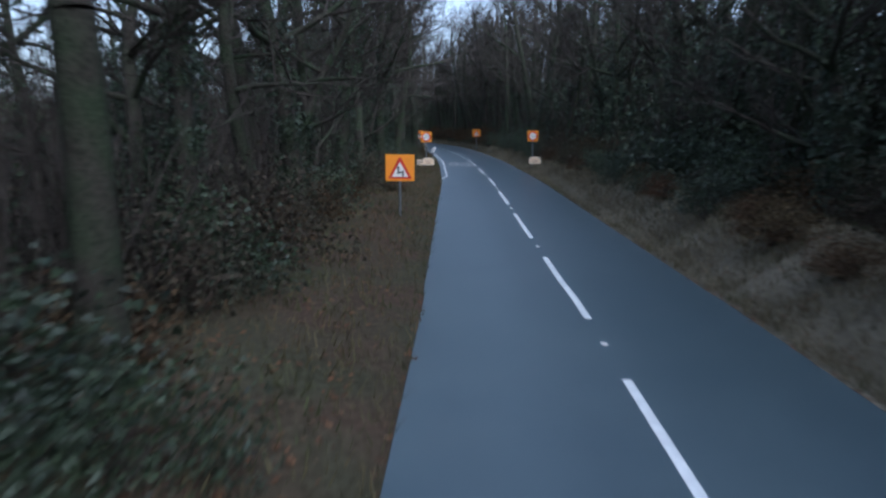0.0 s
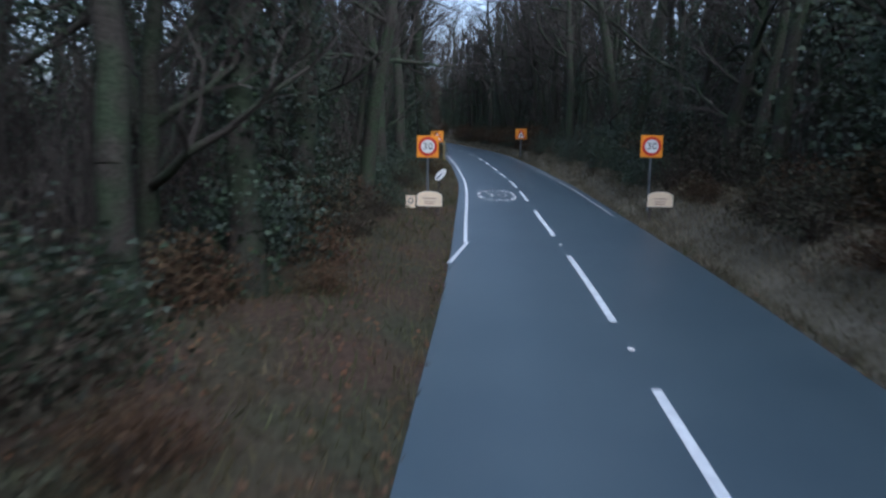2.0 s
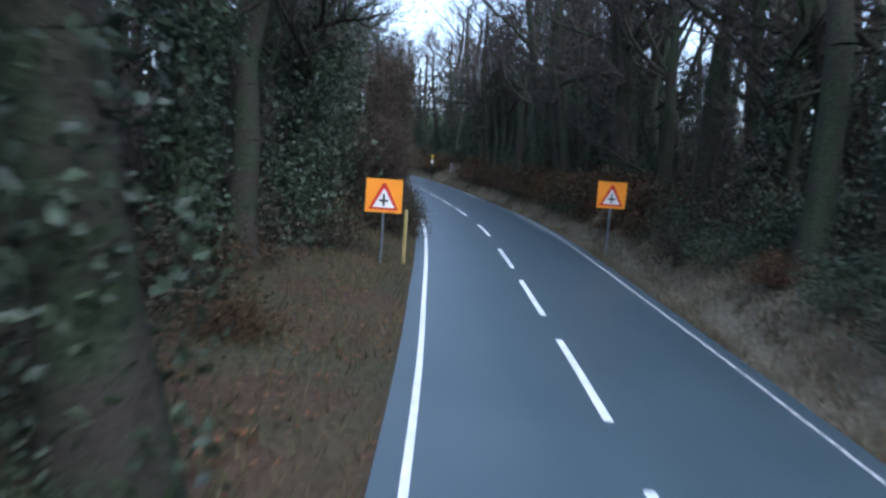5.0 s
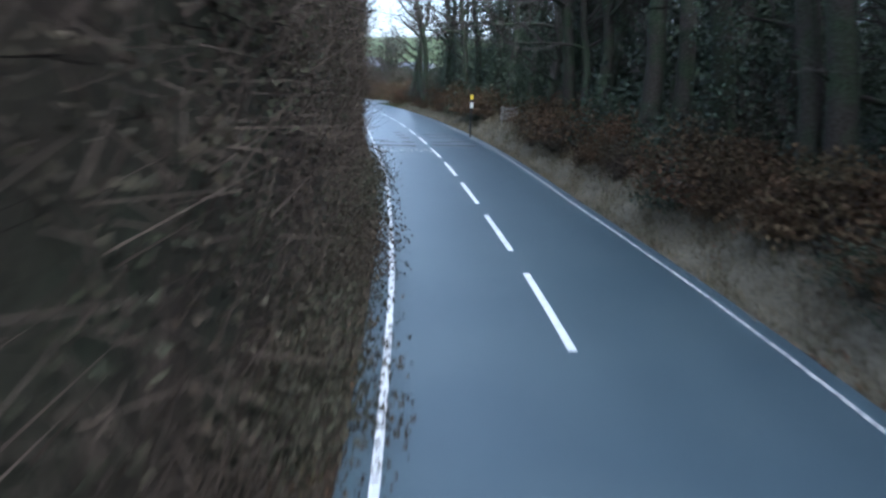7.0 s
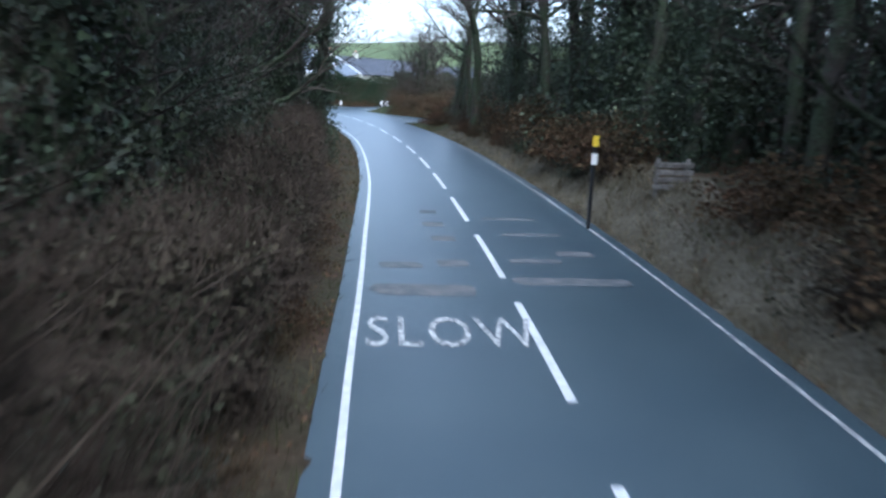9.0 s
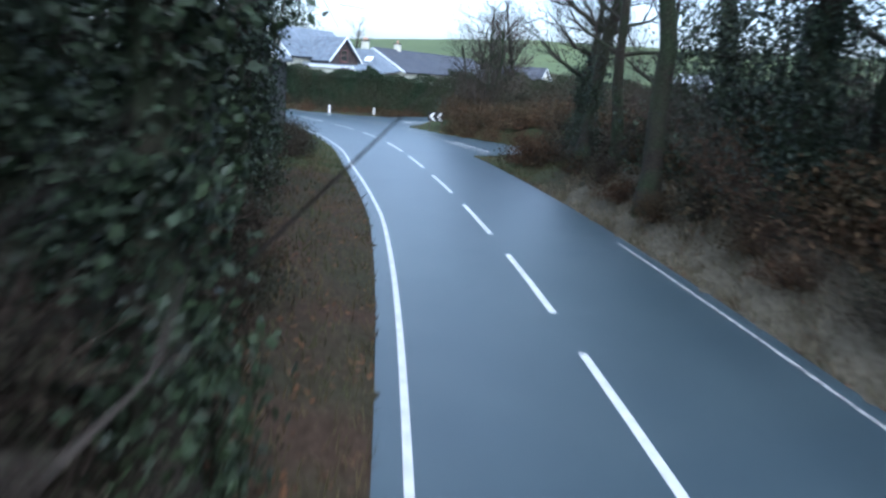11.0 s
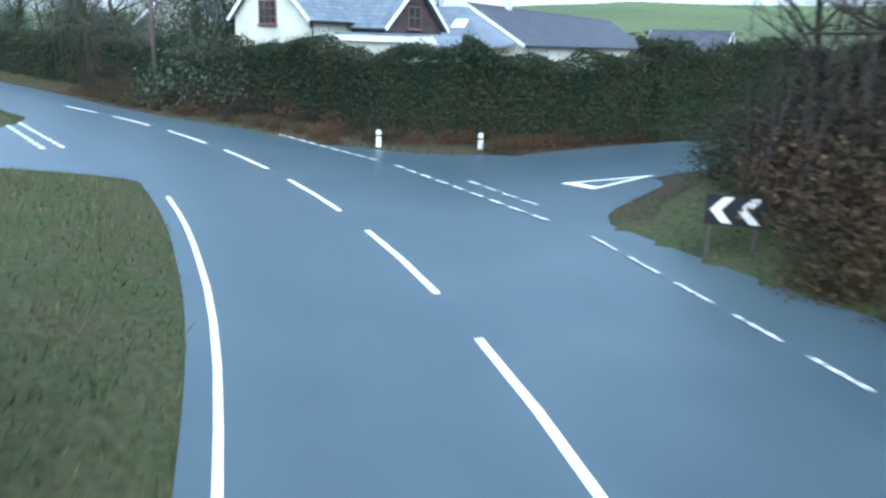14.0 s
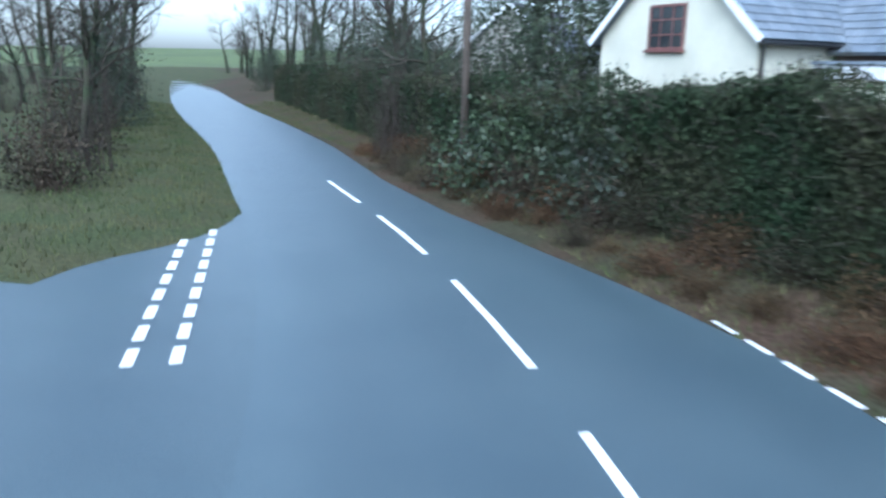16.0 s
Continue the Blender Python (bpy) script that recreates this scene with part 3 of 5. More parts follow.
def village_sign(x, y, z, s, plaque):
    zf = gz(x, y) - 0.05
    sg = empty("village_sign", facing(x, y, 0, s))
    for dx in (-0.3, 0.3):
        bm = bmesh.new()
        box(bm, dx - 0.04, 0.0, zf, dx + 0.04, 0.08, z + 0.1, 0.006)
        part("post", bm, POLE_WOOD, sg, "dark wooden post")
    arch = [(-0.42, z - 0.24), (0.42, z - 0.24)] + [(0.42 * math.cos(a), z + 0.1 + 0.17 * math.sin(a)) for a in np.linspace(0.0, math.pi, 15)]
    bm = bmesh.new()
    prism(bm, [(px * 1.07, z + (pz - z) * 1.1) for px, pz in arch], -0.02, 0.0)
    part("frame", bm, SIGN_BLACK, sg, "dark sign frame")
    bm = bmesh.new()
    prism(bm, arch, -0.035, -0.02)
    # headlight warmth on the board comes from its base colour
    part("board", bm, HEADLIT_CREAM, sg, "cream arched board coloured as if headlit")
    for k, (wd, hz) in enumerate(((0.46, 0.03), (0.36, -0.07), (0.3, -0.15))):
        bm = bmesh.new()
        box(bm, -wd / 2, -0.04, z + hz - 0.016, wd / 2, -0.035, z + hz + 0.016)
        part("lettering_bar", bm, CLAY, sg, "row of small brown lettering")
    if plaque:
        bm = bmesh.new()
        box(bm, -0.79, -0.03, z - 0.3, -0.47, -0.01, z + 0.12, 0.01)
        pl = part("plaque", bm, HEADLIT_CREAM, sg, "small square cream plaque coloured as if headlit")
        bm = bmesh.new()
        ring(bm, 0.1, 0.06, -0.034, -0.03, -0.63, z - 0.06, 20)
        part("emblem", bm, OLD_WOOD, pl)
    return tagged(sg, "low arched cream village name board on dark posts", "village sign", "village signs")


# thin yellow post behind the left junction sign
bm = bmesh.new()
cyl(bm, (0, 0, -0.1), (0, 0, 1.55), 0.05, 0.045, 10)
post_y = part("marker_post", bm, FADED_YELLOW)
post_y.matrix_basis = pose(-5.12, 87.0, gz(-5.12, 87.0))
tagged(post_y, "thin faded yellow marker post on the verge", "marker post")

village_sign(-2.76, 52.0, 0.66, 82, True)
village_sign(4.82, 52.3, 0.79, 82, False)

# bent pale disc sign beside the speed sign
plate = empty("bent_disc_sign", facing(-2.42, 52.05, 0, 82))
bm = bmesh.new()
cyl(bm, (-0.1, 0.03, 0.2), (-0.02, 0.03, 1.4), 0.025, seg=8)
part("stake", bm, SIGN_BLACK, plate, "thin dark stake")
disc_m = pose(0.02, -0.02, 1.48, 0, 42, 0) @ Matrix.Diagonal((0.115, 1, 0.24, 1))
bm = bmesh.new()
cyl(bm, (0, -0.006, 0), (0, 0.006, 0), 1.0, seg=32)
part("disc", bm, SIGN_WHITE, plate, "pale scuffed disc").matrix_basis = disc_m
bm = bmesh.new()
prism(bm, [(-0.34, -0.82), (0.3, -0.82), (0.16, 0.1), (-0.02, 0.34), (-0.16, 0.1)], -0.012, -0.0065)
part("worn_symbol", bm, SIGN_BACK, plate, "dark worn symbol").matrix_basis = disc_m
tagged(plate, "bent pale disc sign leaning on a thin dark stake", "road sign")

# hydrant marker on the bank
hyd = empty("hydrant_marker", facing(-10.25, 136.9, 0, 167))
g0 = gz(-10.25, 136.9)
bm = bmesh.new()
box(bm, -0.045, 0.0, g0 - 0.1, 0.045, 0.08, 2.5, 0.01)
part("post", bm, SIGN_BLACK, hyd, "dark wooden post")
for z0, z1, m_, lb in ((2.2, 2.48, YELLOW, "yellow plate"), (1.72, 2.02, SIGN_WHITE, "white plate")):
    bm = bmesh.new()
    box(bm, -0.085, -0.012, z0, 0.085, 0.0, z1, 0.004)
    part("plate", bm, m_, hyd, lb)
tagged(hyd, "dark post with a yellow and a white marker plate", "marker post")

# weathered slatted stand on the bank
rack = empty("log_stand", facing(-8.1, 138.2, gz(-8.1, 138.2) - 0.35, 169))
for k in range(4):
    bm = bmesh.new()
    box(bm, -0.55, -0.05, 0.25 + 0.2 * k, 0.55, 0.06, 0.4 + 0.2 * k, 0.02)
    part("board", bm, OLD_WOOD, rack)
for dx in (-0.42, 0.42):
    bm = bmesh.new()
    box(bm, dx - 0.05, 0.06, -0.1, dx + 0.05, 0.16, 1.1, 0.015)
    part("post", bm, OLD_WOOD, rack)
tagged(rack, "weathered grey boards on short posts among the brambles", "wooden stand")

# chevron board at the bend
chev = empty("chevron_sign", pose(-31.58, 188.3, -0.1, 0, 0, math.degrees(math.atan2(-(-31.58 + 29.2), 188.3 - 171.5))))
bm = bmesh.new()
box(bm, -0.52, -0.02, 0.78, 0.52, -0.005, 1.34, 0.004)
part("board", bm, SIGN_BLACK, chev, "black board")
for cx in (-0.24, 0.24):
    bm = bmesh.new()
    prism(bm, [(cx - 0.2, 1.06), (cx + 0.02, 0.82), (cx + 0.2, 0.82), (cx - 0.01, 1.06), (cx + 0.2, 1.3), (cx + 0.02, 1.3)], -0.026, -0.02)
    part("chevron", bm, SIGN_WHITE, chev, "white chevron")
for dx in (-0.4, 0.4):
    bm = bmesh.new()
    cyl(bm, (dx, 0.02, gz(-31.58, 188.3) - 0.05), (dx, 0.02, 1.3), 0.03, seg=10)
    part("post", bm, POLE_WOOD, chev)
tagged(chev, "black board with two white chevrons pointing round the bend", "chevron sign")


def bollard(x, y):
    g = gz(x, y)
    b = empty("bollard", pose(x, y, g, 0, 0, 25))
    bm = bmesh.new()
    box(bm, -0.09, -0.06, -0.1, 0.09, 0.06, 0.62, 0.03)
    part("body", bm, SIGN_WHITE, b, "white painted post")
    bm = bmesh.new()
    box(bm, -0.094, -0.064, 0.37, 0.094, 0.064, 0.47, 0.02)
    part("band", bm, SIGN_BLACK, b, "black band")
    bm = bmesh.new()
    box(bm, -0.03, -0.069, 0.4, 0.03, -0.064, 0.445)
    part("reflector", bm, GALV, b)
    tagged(b, "white verge marker post with black band in front of the hedge", "marker post", "verge marker posts")


bollard(-43.65, 198.1)
bollard(-40.2, 199.4)


# ---- houses ----
def slates(name, p0, along, up, length, slope, material, parent, course=0.3, width=0.32, single=False):
    """Courses of single slates from the eave's start p0, along the eave and up the slope."""
    p0, along, up = Vector(p0), Vector(along).normalized(), Vector(up).normalized()
    nrm = along.cross(up).normalized()
    if nrm.z < 0:
        nrm = -nrm
    rng = random.Random(len(name) + int(length * 10))
    v, f, piece, laid = [], [], None, 0
    frame_m = Matrix((along, up, nrm)).transposed().to_4x4()
    rows = int(slope / course) + 1
    for r in range(rows):
        u0, u1 = r * course - 0.04, min(r * course + course + 0.05, slope)
        off = (r % 2) * width / 2
        k = -off
        while k < length:
            a, b = max(k + 0.006, 0), min(k + width - 0.006, length)
            k += width
            if b - a < 0.03:
                continue
            lift = 0.032 + rng.random() * 0.01
            if single and b - a > width - 0.02 and u1 < slope and laid < 240:
                if piece is None:
                    w_, h_ = width / 2 - 0.006, course + 0.09
                    bm = bmesh.new()
                    lo = [bm.verts.new(c) for c in ((-w_, 0, 0.0), (w_, 0, 0.0), (w_, h_, -0.028), (-w_, h_, -0.028))]
                    hi = [bm.verts.new(c) for c in ((-w_, 0, 0.012), (w_, 0, 0.012), (w_, h_, -0.02), (-w_, h_, -0.02))]
                    bm.faces.new(hi)
                    for q in range(4):
                        bm.faces.new((lo[q], lo[(q + 1) % 4], hi[(q + 1) % 4], hi[q]))
                    piece = bpy.data.meshes.new("slate")
                    bm.to_mesh(piece)
                    bm.free()
                    piece.materials.append(material)
                ob = new("slate", piece)
                ob.parent = parent
                ob.matrix_basis = Matrix.Translation(p0 + along * (a + b) / 2 + up * u0 + nrm * (lift - 0.008)) @ frame_m
                laid += 1
                continue
            q = [p0 + along * a + up * u0 + nrm * lift, p0 + along * b + up * u0 + nrm * lift,
                 p0 + along * b + up * u1 + nrm * 0.008, p0 + along * a + up * u1 + nrm * 0.008]
            e = [p0 + along * a + up * u0 + nrm * 0.004, p0 + along * b + up * u0 + nrm * 0.004]
            i = len(v)
            v += q + e
            f += [(i, i + 1, i + 2, i + 3), (i + 4, i + 5, i + 1, i)]
    ob = from_arrays(name, v, f, material, parent)
    return tagged(ob, kind="stuff")


def gable_house(name, corner, yaw, width, length, base, eave, ridge, wall_mat, roof_mat, label, over=0.25):
    """Local x runs along the front gable to the right end at 0 (from -width), y to the back; the corner is the front right one."""
    h = empty(name, pose(corner[0], corner[1], 0, 0, 0, yaw))
    tagged(h, label, "house")
    bm = bmesh.new()
    prism(bm, [(-width, base), (0, base), (0, eave), (-width / 2, ridge - 0.08), (-width, eave)], 0, length)
    part("wall", bm, wall_mat, h)
    rise, half = ridge - eave, width / 2
    sl = math.hypot(rise, half)
    ext = over * rise / half
    for sgn, x0 in ((1, -width), (-1, 0)):
        bm = bmesh.new()
        a = Vector((x0 - sgn * over, 0, eave - ext))
        b = Vector((-half, 0, ridge))
        nn = Vector((-(b.z - a.z), 0, b.x - a.x)).normalized()
        if nn.z < 0:
            nn = -nn
        pts = [a, b, b + nn * 0.1, a + nn * 0.1]
        prism(bm, [(p.x, p.z) for p in pts], -over, length + over)
        rf = part("roof", bm, roof_mat, h)
        d = (b - a).normalized()
        st = a + nn * 0.1
        slates("roof_covering", (st.x, -over, st.z), (0, 1, 0), d, length + 2 * over, (b - a).length, roof_mat, rf, single=name == "cottage")
        for yy in (-over - 0.03, length + over):
            bm = bmesh.new()
            prism(bm, [(p.x, p.z) for p in (a - nn * 0.06, b - nn * 0.06, b + nn * 0.12, a + nn * 0.12)], yy, yy + 0.03)
            part("bargeboard", bm, PAINT_TRIM, h, "white bargeboard")
        bm = bmesh.new()
        cyl(bm, (a.x - sgn * 0.05, -over, a.z - 0.02), (a.x - sgn * 0.05, length + over, a.z - 0.02), 0.06, seg=8)
        part("gutter", bm, SIGN_BLACK, h, "dark gutter")
    bm = bmesh.new()
    cyl(bm, (-half, -over, ridge + 0.1), (-half, length + over, ridge + 0.1), 0.09, seg=8)
    part("ridge_cap", bm, roof_mat, h)
    return h


def window(parent, m, w, h, cols, rows, frame_mat=REDWOOD):
    """A window in a wall whose outer face is the local x-z plane at y = 0; centre at the pose."""
    bm = bmesh.new()
    for a in ((-w / 2, -h / 2, -w / 2 + 0.07, h / 2), (w / 2 - 0.07, -h / 2, w / 2, h / 2), (-w / 2 + 0.07, -h / 2, w / 2 - 0.07, -h / 2 + 0.07), (-w / 2 + 0.07, h / 2 - 0.07, w / 2 - 0.07, h / 2)):
        box(bm, a[0], -0.05, a[1], a[2], 0.03, a[3])
    fr = part("window", bm, frame_mat, parent, "red-brown window frame")
    fr.matrix_basis = m
    bm = bmesh.new()
    box(bm, -w / 2 + 0.06, -0.022, -h / 2 + 0.06, w / 2 - 0.06, -0.012, h / 2 - 0.06)
    part("pane", bm, GLASSY, fr, "dark reflecting glass")
    bm = bmesh.new()
    for k in range(1, cols):
        x = -w / 2 + w * k / cols
        box(bm, x - 0.02, -0.04, -h / 2 + 0.07, x + 0.02, -0.024, h / 2 - 0.07)
    for k in range(1, rows):
        z = -h / 2 + h * k / rows
        box(bm, -w / 2 + 0.07, -0.038, z - 0.018, w / 2 - 0.07, -0.026, z + 0.018)
    part("glazing_grid", bm, frame_mat, fr)
    bm = bmesh.new()
    box(bm, -w / 2 - 0.06, -0.12, -h / 2 - 0.07, w / 2 + 0.06, 0.0, -h / 2, 0.01)
    part("sill", bm, frame_mat, fr)
    return fr


def chimney(parent, x, y, z0, z1, w=0.6, pots=1):
    bm = bmesh.new()
    box(bm, x - w / 2, y - w / 2, z0, x + w / 2, y + w / 2, z1, 0.015)
    ch = part("chimney", bm, RENDER_WHITE, parent, "white rendered chimney")
    bm = bmesh.new()
    box(bm, x - w / 2 - 0.06, y - w / 2 - 0.06, z1, x + w / 2 + 0.06, y + w / 2 + 0.06, z1 + 0.1, 0.015)
    part("cap", bm, STONE, ch)
    for k in range(pots):
        bm = bmesh.new()
        px = x + (k - (pots - 1) / 2) * 0.32
        cyl(bm, (px, y, z1 + 0.1), (px, y, z1 + 0.45), 0.12, 0.1, 12)
        part("pot", bm, CLAY, ch)


h1 = gable_house("cottage", (-51.4, 206.1), -14.2, 5.5, 9.5, 0.6, 4.65, 7.15, RENDER_WHITE, SLATE,
                 "cream rendered cottage with slate roof and dark-clad gable")
window(h1, pose(-2.93, -0.001, 4.85), 1.3, 1.18, 3, 3)
bm = bmesh.new()
cyl(bm, (0.08, 0.12, 1.0), (0.08, 0.12, 4.35), 0.045, seg=8)
part("downpipe", bm, SIGN_BLACK, h1, "dark downpipe")
# wing with its clad gable looking across the junction
bm = bmesh.new()
prism(bm, [(2.93, 0.6), (7.73, 0.6), (7.73, 4.4), (5.33, 6.45), (2.93, 4.4)], -2.2, 2.8)
wing = part("wing", bm, CLADDING, h1, "dark timber-clad wing")
wing.matrix_basis = pose(0, 0, 0, 0, 0, 90)
rise, half = 2.15, 2.4
for sgn, y0 in ((1, 2.93), (-1, 7.73)):
    a = Vector((y0 - sgn * 0.25, 0, 4.4 - 0.25 * rise / half))
    b = Vector((5.33, 0, 6.55))
    nn = Vector((-(b.z - a.z), 0, b.x - a.x)).normalized()
    if nn.z < 0:
        nn = -nn
    bm = bmesh.new()
    prism(bm, [(p.x, p.z) for p in (a, b, b + nn * 0.1, a + nn * 0.1)], -2.55, 2.8)
    rf = part("wing_roof", bm, SLATE, h1)
    rf.matrix_basis = pose(0, 0, 0, 0, 0, 90)
    st = a + nn * 0.1
    slates("roof_covering", (st.x, -2.55, st.z), (0, 1, 0), (b - a), 5.35, (b - a).length, SLATE, rf, single=True)
    bm = bmesh.new()
    prism(bm, [(p.x, p.z) for p in (a - nn * 0.06, b - nn * 0.06, b + nn * 0.12, a + nn * 0.12)], -2.59, -2.55)
    part("bargeboard", bm, PAINT_TRIM, h1, "white bargeboard").matrix_basis = pose(0, 0, 0, 0, 0, 90)
for k in range(12):
    z0 = 2.6 + 0.3 * k
    hw = 2.36 if z0 < 4.1 else max(0.1, 2.36 - (z0 - 4.1) * half / rise)
    bm = bmesh.new()
    box(bm, 5.33 - hw, -2.225, z0, 5.33 + hw, -2.202, z0 + 0.27)
    part("cladding_board", bm, CLADDING, wing)
wf = window(h1, pose(2.23, 5.33, 4.85, 0, 0, 90), 1.1, 1.15, 2, 2, REDWOOD)
# flat-roofed porch with a white fascia
bm = bmesh.new()
box(bm, 1.2, 0.9, 0.6, 6.6, 4.4, 3.6)
part("porch", bm, RENDER_WHITE, h1, "cream flat-roofed extension")
bm = bmesh.new()
box(bm, 1.0, 0.7, 3.6, 6.8, 4.6, 3.92, 0.02)
pf = part("fascia", bm, PAINT_TRIM, h1, "white fascia board")
bm = bmesh.new()
box(bm, 0.95, 0.65, 3.92, 6.85, 4.65, 4.0, 0.02)
part("porch_roof", bm, SLATE, pf)
# lean-to falling away from the porch's end
bm = bmesh.new()
prism(bm, [(6.6, 0.6), (7.75, 0.6), (7.75, 2.75), (6.6, 3.85)], 0.9, 4.4)
part("lean_to", bm, RENDER_WHITE, h1, "cream lean-to end wall")
bm = bmesh.new()
prism(bm, [(6.8, 3.72), (8.0, 2.5), (8.0, 2.74), (6.8, 3.97)], 0.7, 0.74)
part("bargeboard", bm, PAINT_TRIM, h1, "white bargeboard")
bm = bmesh.new()
prism(bm, [(6.86, 3.86), (8.05, 2.64), (8.05, 2.74), (6.86, 3.97)], 0.75, 4.55)
part("lean_to_roof", bm, SLATE, h1)

h3 = gable_house("bungalow", (-44.7, 220.2), -8.0, 7.8, 29.5, 0.6, 3.7, 6.0, RENDER_WHITE, SLATE_DARK,
                 "long white bungalow with a dark slate roof and two chimneys")
chimney(h3, -6.3, 2.1, 4.2, 6.85, 0.7, 2)
chimney(h3, -3.9, 5.6, 5.4, 6.75, 0.65, 1)
gable_house("bungalow_annexe", (-40.6, 247.0), -98.0, 7.0, 7.0, 0.6, 3.2, 5.3, RENDER_WHITE, SLATE_DARK,
            "low white annexe with a dark slate roof behind the hedge")
# link roof leaning against the bungalow's gable, with a roof window
h2 = empty("outbuilding", pose(-44.7, 220.2, 0, 0, 0, -8.0))
ROOF_A, ROOF_B, ROOF_C, ROOF_D, ROOF_E = (-7.9, -0.3, 5.9), (-3.9, -0.3, 5.9), (-0.3, -0.3, 3.75), (-1.2, -3.4, 3.35), (-7.9, -3.4, 3.35)
bm = bmesh.new()
tops = [bm.verts.new(c) for c in (ROOF_A, ROOF_B, ROOF_C, ROOF_D, ROOF_E)]
lows = [bm.verts.new((c[0], c[1], c[2] - 0.12)) for c in (ROOF_A, ROOF_B, ROOF_C, ROOF_D, ROOF_E)]
bm.faces.new((tops[0], tops[4], tops[3], tops[1]))
bm.faces.new((tops[1], tops[3], tops[2]))
for i in range(5):
    j = (i + 1) % 5
    bm.faces.new((tops[i], tops[j], lows[j], lows[i]))
bm.faces.new((lows[1], lows[3], lows[4], lows[0]))
bm.faces.new((lows[2], lows[3], lows[1]))
bmesh.ops.recalc_face_normals(bm, faces=bm.faces)
link_roof = part("roof", bm, SLATE, h2, "blue-grey slate roof")
slates("roof_covering", (-7.9, -3.4, 3.36), (1, 0, 0), (0, 3.1, 2.55), 3.9, 3.9, SLATE, link_roof)
bm = bmesh.new()
box(bm, -7.7, -3.2, 0.6, -1.4, -0.32, 3.2)
part("wall", bm, RENDER_WHITE, h2)
bm = bmesh.new()
cyl(bm, (-7.9, -3.45, 3.3), (-1.2, -3.45, 3.3), 0.06, seg=8)
part("gutter", bm, SIGN_BLACK, h2, "dark gutter")
bm = bmesh.new()
box(bm, -0.45, -0.4, 0.0, 0.45, 0.4, 0.08, 0.01)
sk = part("roof_window", bm, PAINT_TRIM, h2, "pale roof window")
sk.matrix_basis = pose(-3.6, -1.7, 4.78, 39.5, 0, 0)
tagged(h2, "low slate-roofed link building with a roof window", "house")
h5 = gable_house("stone_cottage", (-64.4, 215.6), 20.0, 5.2, 7.0, 0.6, 4.3, 6.5, STONE_PALE, SLATE_DARK,
                 "pale stone cottage gable behind bare trees")
h6 = gable_house("stone_barn", (-35.7, 174.9), 0.0, 5.0, 11.0, -0.2, 4.1, 6.3, STONE, SLATE, "old rubble-stone barn with slate roof beside the road")
h6.matrix_world = pose(-31.6, 166.0, 0, 0, 0, 24.7)
bm = bmesh.new()
cyl(bm, (0.07, 9.75, 0.1), (0.07, 9.75, 4.0), 0.045, seg=8)
part("downpipe", bm, SIGN_BLACK, h6, "dark downpipe")
shed = gable_house("far_shed", (-12.6, 257.6), -62.0, 6.6, 7.0, -1, 3.1, 5.9, STONE, SHED_ROOF, "distant farm shed with a pale metal roof")


# ---- trees and plants ----
def tube(v, f, p, q, r0, r1, seg):
    d = (q - p)
    if d.length < 1e-4:
        return
    d.normalize()
    a = d.orthogonal().normalized()
    b = d.cross(a)
    i = len(v)
    for c, r in ((p, r0), (q, r1)):
        for k in range(seg):
            t = 2 * math.pi * k / seg
            v.append(c + a * (r * math.cos(t)) + b * (r * math.sin(t)))
    for k in range(seg):
        j = (k + 1) % seg
        f.append((i + k, i + j, i + seg + j, i + seg + k))


def leaf_cards(v, f, centres, size, rng, kite=False):
    for c in centres:
        n_ = Vector((rng.uniform(-1, 1), rng.uniform(-1, 1), rng.uniform(-0.4, 1))).normalized()
        a = n_.orthogonal().normalized()
        a.rotate(Matrix.Rotation(rng.uniform(0, 6.28), 3, n_))
        b = n_.cross(a)
        s = size * rng.uniform(0.6, 1.4)
        i = len(v)
        if kite:
            v += [c - a * s, c - b * s * 0.7 + n_ * s * 0.2, c + a * s * 0.9, c + b * s * 0.7 + n_ * s * 0.15]
            f += [(i, i + 1, i + 2, i + 3)]
            continue
        v += [c - a * s, c + a * s * 0.5 - b * s * 0.75, c + a * s * 0.7 + b * s * 0.6 + n_ * s * 0.2]
        f.append((i, i + 1, i + 2))


def blade(v, f, p, q, r0):
    """A thin twig: a flat tapered sliver."""
    d = q - p
    a = d.orthogonal().normalized() * r0
    i = len(v)
    v += [p - a, p + a, q]
    f.append((i, i + 1, i + 2))


